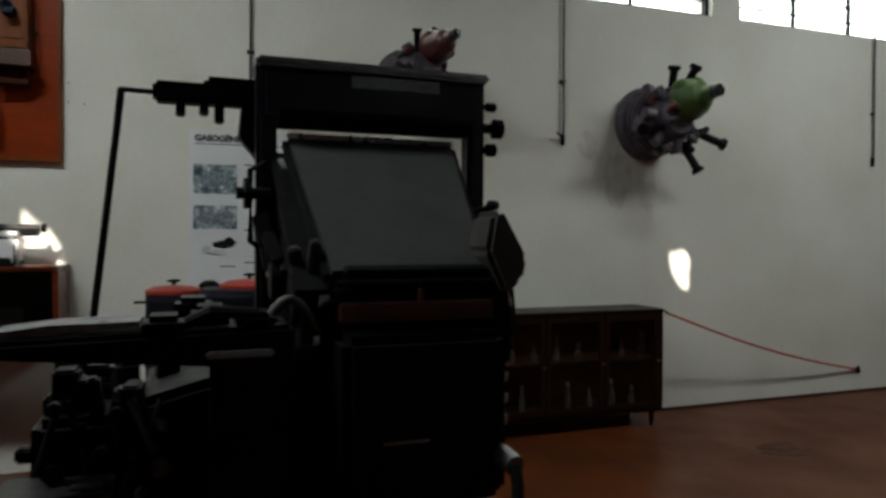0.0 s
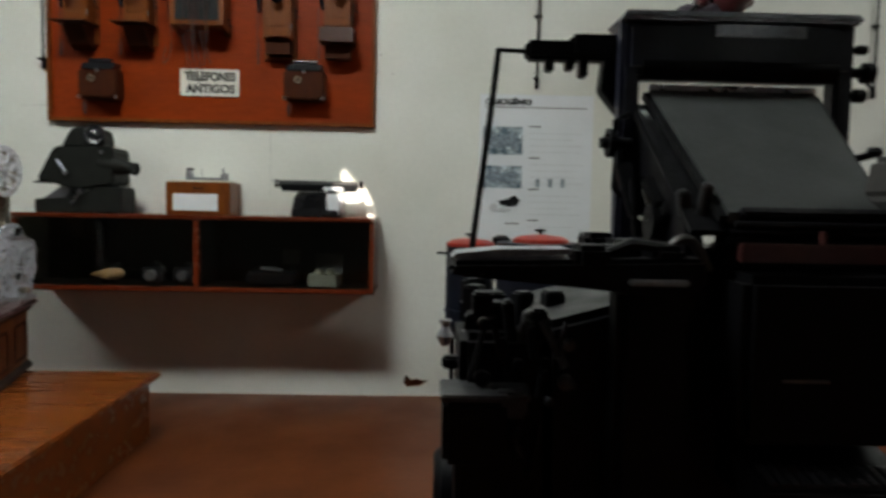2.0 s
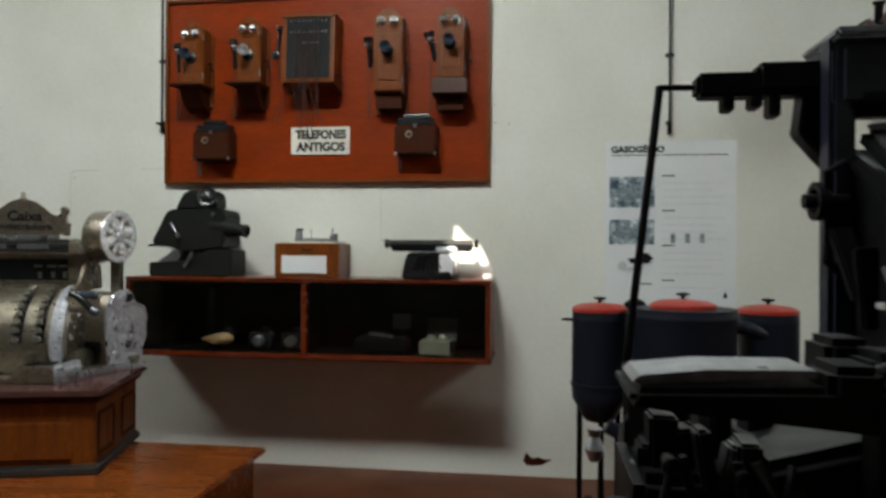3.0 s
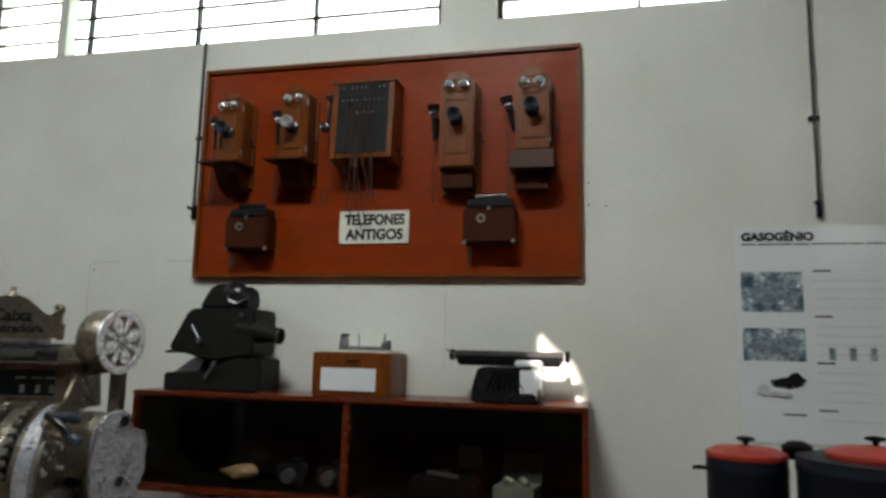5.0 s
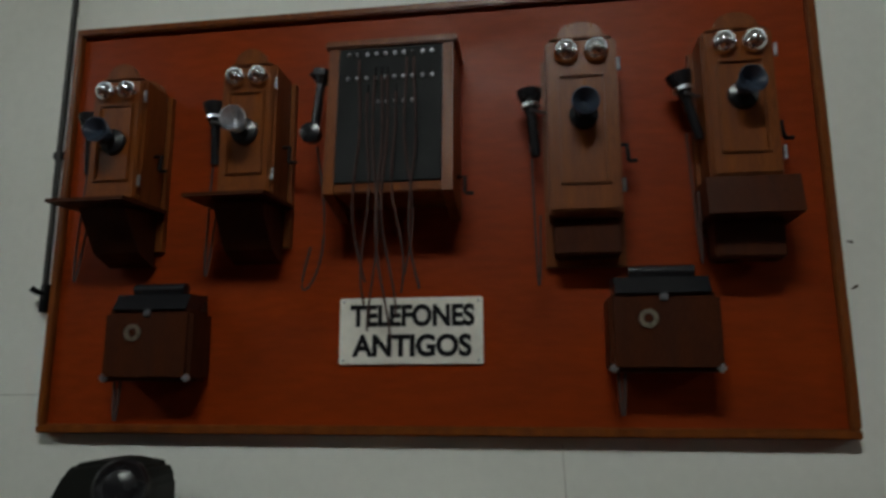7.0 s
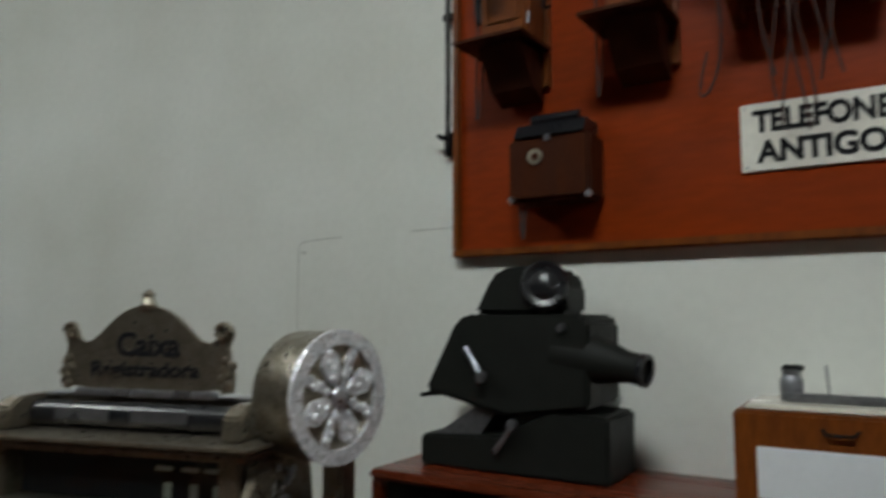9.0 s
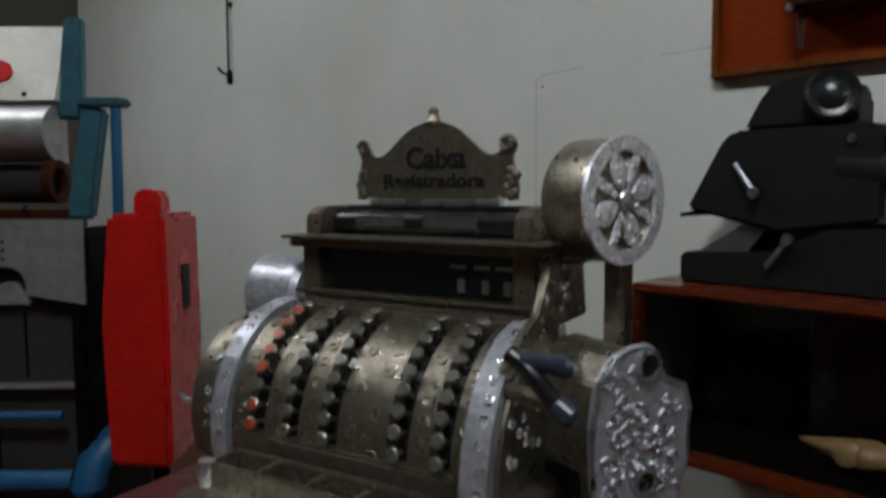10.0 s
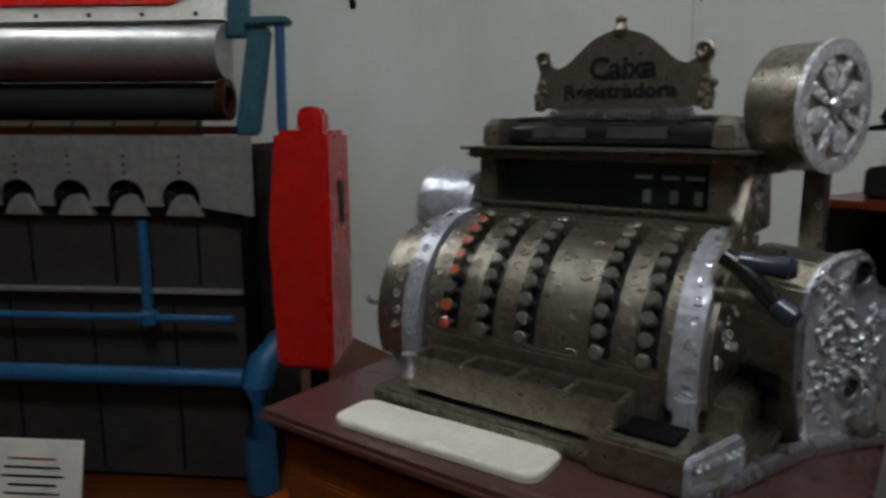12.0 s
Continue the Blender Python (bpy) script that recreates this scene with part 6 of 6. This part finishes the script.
def build_mill():
    t = thing("roller_machine", pose(-1.534, -1.262, 0, 0, 0, 46.6) @ Matrix.Diagonal((1.06, 1.06, 1.06, 1)), "old blue-framed roller machine with galvanised sheets", "machine")
    L0, L1 = -2.0, -0.3
    mid, w = (L0 + L1) / 2, L1 - L0
    part("lower_panel", box(w, 0.05, 0.78, mid, 0.10, 0.02, 0.004), M_SHADE, t, "dark iron lower panel")
    part("upper_panel", box(w, 0.05, 0.28, mid, 0.09, 0.81, 0.004), M_SHADE, t)
    part("ledge", box(w, 0.08, 0.014, mid, 0.06, 0.80, 0.003), M_GALV, t, "thin bright ledge")
    for k in range(5):
        part("panel_seam", box(0.008, 0.006, 0.24, L1 - 0.18 - 0.34 * k, 0.062, 0.83, 0.001), M_IRON, t)
        part("panel_seam", box(0.008, 0.006, 0.7, L1 - 0.3 - 0.34 * k, 0.072, 0.05, 0.001), M_IRON, t)
    # Dark sheet on the floor that paints the shade under the machine.
    part("foot_shade", box(w, 0.3, 0.02, mid, 0.25, 0, 0.003), M_IRON, t)
    sheet = bmesh.new()
    holes_x = [-0.51 - 0.213 * k for k in range(7)]
    z0, zc, z1, r = 1.095, 1.165, 1.40, 0.075
    edge = [(-0.235, z1), (-0.235, z0 + 0.01)]
    for hx in holes_x:
        edge += [(hx + r * math.cos(radians(a)), zc + r * math.sin(radians(a))) for a in range(-20, 201, 20)]
    edge += [(L0, z0), (L0, z1)]
    slab(edge, 0.012, "y", sheet, pose(0, 0.0, 0))
    part("scalloped_sheet", sheet, M_GALV, t, "galvanised sheet with round cut-outs")
    for hx in holes_x:
        part("spout", slab([(hx - 0.05, 1.155), (hx - 0.02, 1.18), (hx + 0.02, 1.18), (hx + 0.075, 1.10), (hx - 0.075, 1.10)], 0.03, "y", None, pose(0, 0.02, 0), 0.004), M_GALV, t, "small sheet-metal spout")
        part("spout_plug", lathe([(0.022, 0), (0.018, 0.02)], 10, None, pose(hx - 0.055, 0.03, 1.175, 90)), M_BLACK, t)
        for z in (1.265, 1.295, 1.325):
            part("rivet", lathe([(0.006, 0), (0.003, 0.004)], 8, None, pose(hx + 0.0, 0.0, z, 90)), M_IRON, t)
    part("hopper_back", box(w, 0.03, 0.12, mid, 0.06, 1.10, 0.002), M_BLACK, t)
    part("wooden_sill", box(w, 0.10, 0.03, mid, 0.05, 1.405, 0.004), M_DARKOAK, t, "brown wooden sill")
    part("brush_roll", rod((L0, 0.10, 1.525), (L1 - 0.05, 0.10, 1.525), 0.07, 20), M_RUBBER, t, "black brush roller", True)
    for k in range(9):
        part("hook", tube([(-0.42 - 0.16 * k, 0.0, 1.45), (-0.43 - 0.16 * k, -0.01, 1.43), (-0.41 - 0.16 * k, -0.01, 1.42)], 0.006), M_IRON, t)
    half = [(0.02 - 0.13 * math.sin(a), 1.70 + 0.1 * math.cos(a)) for a in [math.pi * k / 12 for k in range(13)]]
    part("silver_hood", slab(half + [(0.06, 1.6), (0.06, 1.8)], w - 0.03, "x", None, pose(L0, 0.06, 0)), M_GALV, t, "curved galvanised hood", True)
    part("cover_panel", slab([(0.0, 1.805), (-0.06, 1.81), (0.05, 2.08), (0.09, 2.08)], w - 0.02, "x", None, pose(L0, 0.08, 0)), M_WHITE, t, "cream painted cover")
    arrow = [(-1.2, 0.04), (-0.52, 0.04), (-0.485, 0.055), (-0.47, 0.085), (-0.485, 0.115), (-0.52, 0.13), (-1.2, 0.13)]
    part("red_bar", slab(arrow, -0.004, "y", None, pose(0, 0.018, 1.83, -22)), M_RED, t, "red rounded painted bar")
    for k in range(6):
        part("cover_rivet", lathe([(0.009, 0), (0.005, 0.005)], 8, None, pose(-0.42 - 0.2 * k, 0.02, 1.83, 80)), M_IRON, t)
    # pipes
    part("thin_pipe", rod((L0, 0.0, 0.71), (-0.33, 0.0, 0.71), 0.016, 12), M_BLUE, t, smooth=True)
    part("thick_pipe", rod((L0, 0.0, 0.475), (-0.30, 0.0, 0.475), 0.038, 16), M_BLUE, t, smooth=True)
    part("riser_pipe", rod((-0.668, 0.0, 0.71), (-0.668, 0.0, 1.085), 0.02, 12), M_BLUE, t, smooth=True)
    part("tee", lathe([(0.02, -0.035), (0.036, -0.02), (0.036, 0.02), (0.02, 0.035)], 14, None, pose(-0.668, 0, 0.71)), M_BLUE, t, smooth=True)
    part("corner_pipe", tube([(-0.245, 0.0, 0.02), (-0.25, 0.0, 0.25), (-0.25, 0.0, 0.45), (-0.235, 0.02, 0.53), (-0.19, 0.08, 0.59), (-0.12, 0.14, 0.61)], 0.06, 16), M_BLUE, t, "thick blue bent pipe", True)
    part("end_frame", box(0.07, 0.5, 1.35, -0.265, 0.26, 0.02, 0.02), M_IRON, t)
    part("strut", slab([(-0.31, 1.40), (-0.22, 1.40), (-0.16, 1.78), (-0.24, 1.80)], 0.05, "y", None, pose(0, 0.04, 0), 0.01), M_TEAL, t, "faded teal strut")
    part("strut_upper", slab([(-0.34, 1.75), (-0.25, 1.75), (-0.24, 2.1), (-0.30, 2.1)], 0.05, "y", None, pose(0, 0.06, 0), 0.01), M_TEAL, t)
    part("side_bar", rod((-0.13, 0.05, 1.42), (-0.125, 0.05, 1.80), 0.018, 10), M_BLUE, t, smooth=True)
    part("strut_cap", box(0.16, 0.08, 0.03, -0.17, 0.06, 1.79, 0.008), M_TEAL, t)
    part("pulley", ring(0.05, 0.075, 0.03, 24, None, pose(-0.345, 0.03, 1.53, 0, 90)), M_DARKOAK, t, "brown belt pulley")
    # guard
    g = part("red_guard", slab([(-0.165, 0.53), (0.052, 0.515), (0.056, 1.06), (0.05, 1.42), (-0.145, 1.42), (-0.18, 1.04)], 0.36, "y", None, pose(0, -0.02, 0), 0.018), M_RED, t, "red enamelled steel belt guard")
    part("guard_handle", slab([(-0.07, 1.415), (0.03, 1.415), (0.025, 1.49), (0.005, 1.505), (-0.05, 1.505), (-0.065, 1.49)], 0.1, "y", None, pose(0, 0.02, 0), 0.01), M_RED, g)
    part("side_slot", box(0.006, 0.08, 0.17, 0.055, 0.17, 1.06, 0.002), M_IRON, g)
    part("guard_foot", rod((0.0, 0.05, 0.02), (0.0, 0.05, 0.53), 0.02), M_IRON, t)
    part("guard_foot", rod((-0.08, 0.2, 0.02), (-0.08, 0.2, 0.53), 0.02), M_IRON, t)
    part("back_body", box(w, 0.6, 1.3, mid, 0.45, 0.02, 0.01), M_SHADE, t)
    return t


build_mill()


def build_card():
    m = pose(-1.56, -1.3, 0, 0, 0, 46.6) @ pose(-1.06, -0.25, 0)
    t = thing("info_card", m, "white printed information card on a small stand", "card")
    part("post", rod((0, 0.1, 0.01), (0, 0.1, 0.25), 0.012), M_IRON, t)
    part("foot", box(0.2, 0.2, 0.015, 0, 0.06, 0, 0.004), M_IRON, t)
    c = part("card", box(0.4, 0.01, 0.28, 0, 0, 0.03, 0.002, None, pose(0, 0, 0, -12)), M_WHITE, t)
    for k in range(6):
        part("text_bar", box(0.26 - 0.03 * (k % 3), 0.002, 0.008, 0.0, -0.007 + (0.03 + 0.03 * k) * math.tan(radians(12)), 0.06 + 0.034 * k, 0), M_REDLID if k == 5 else M_INK, c)
    return t


build_card()
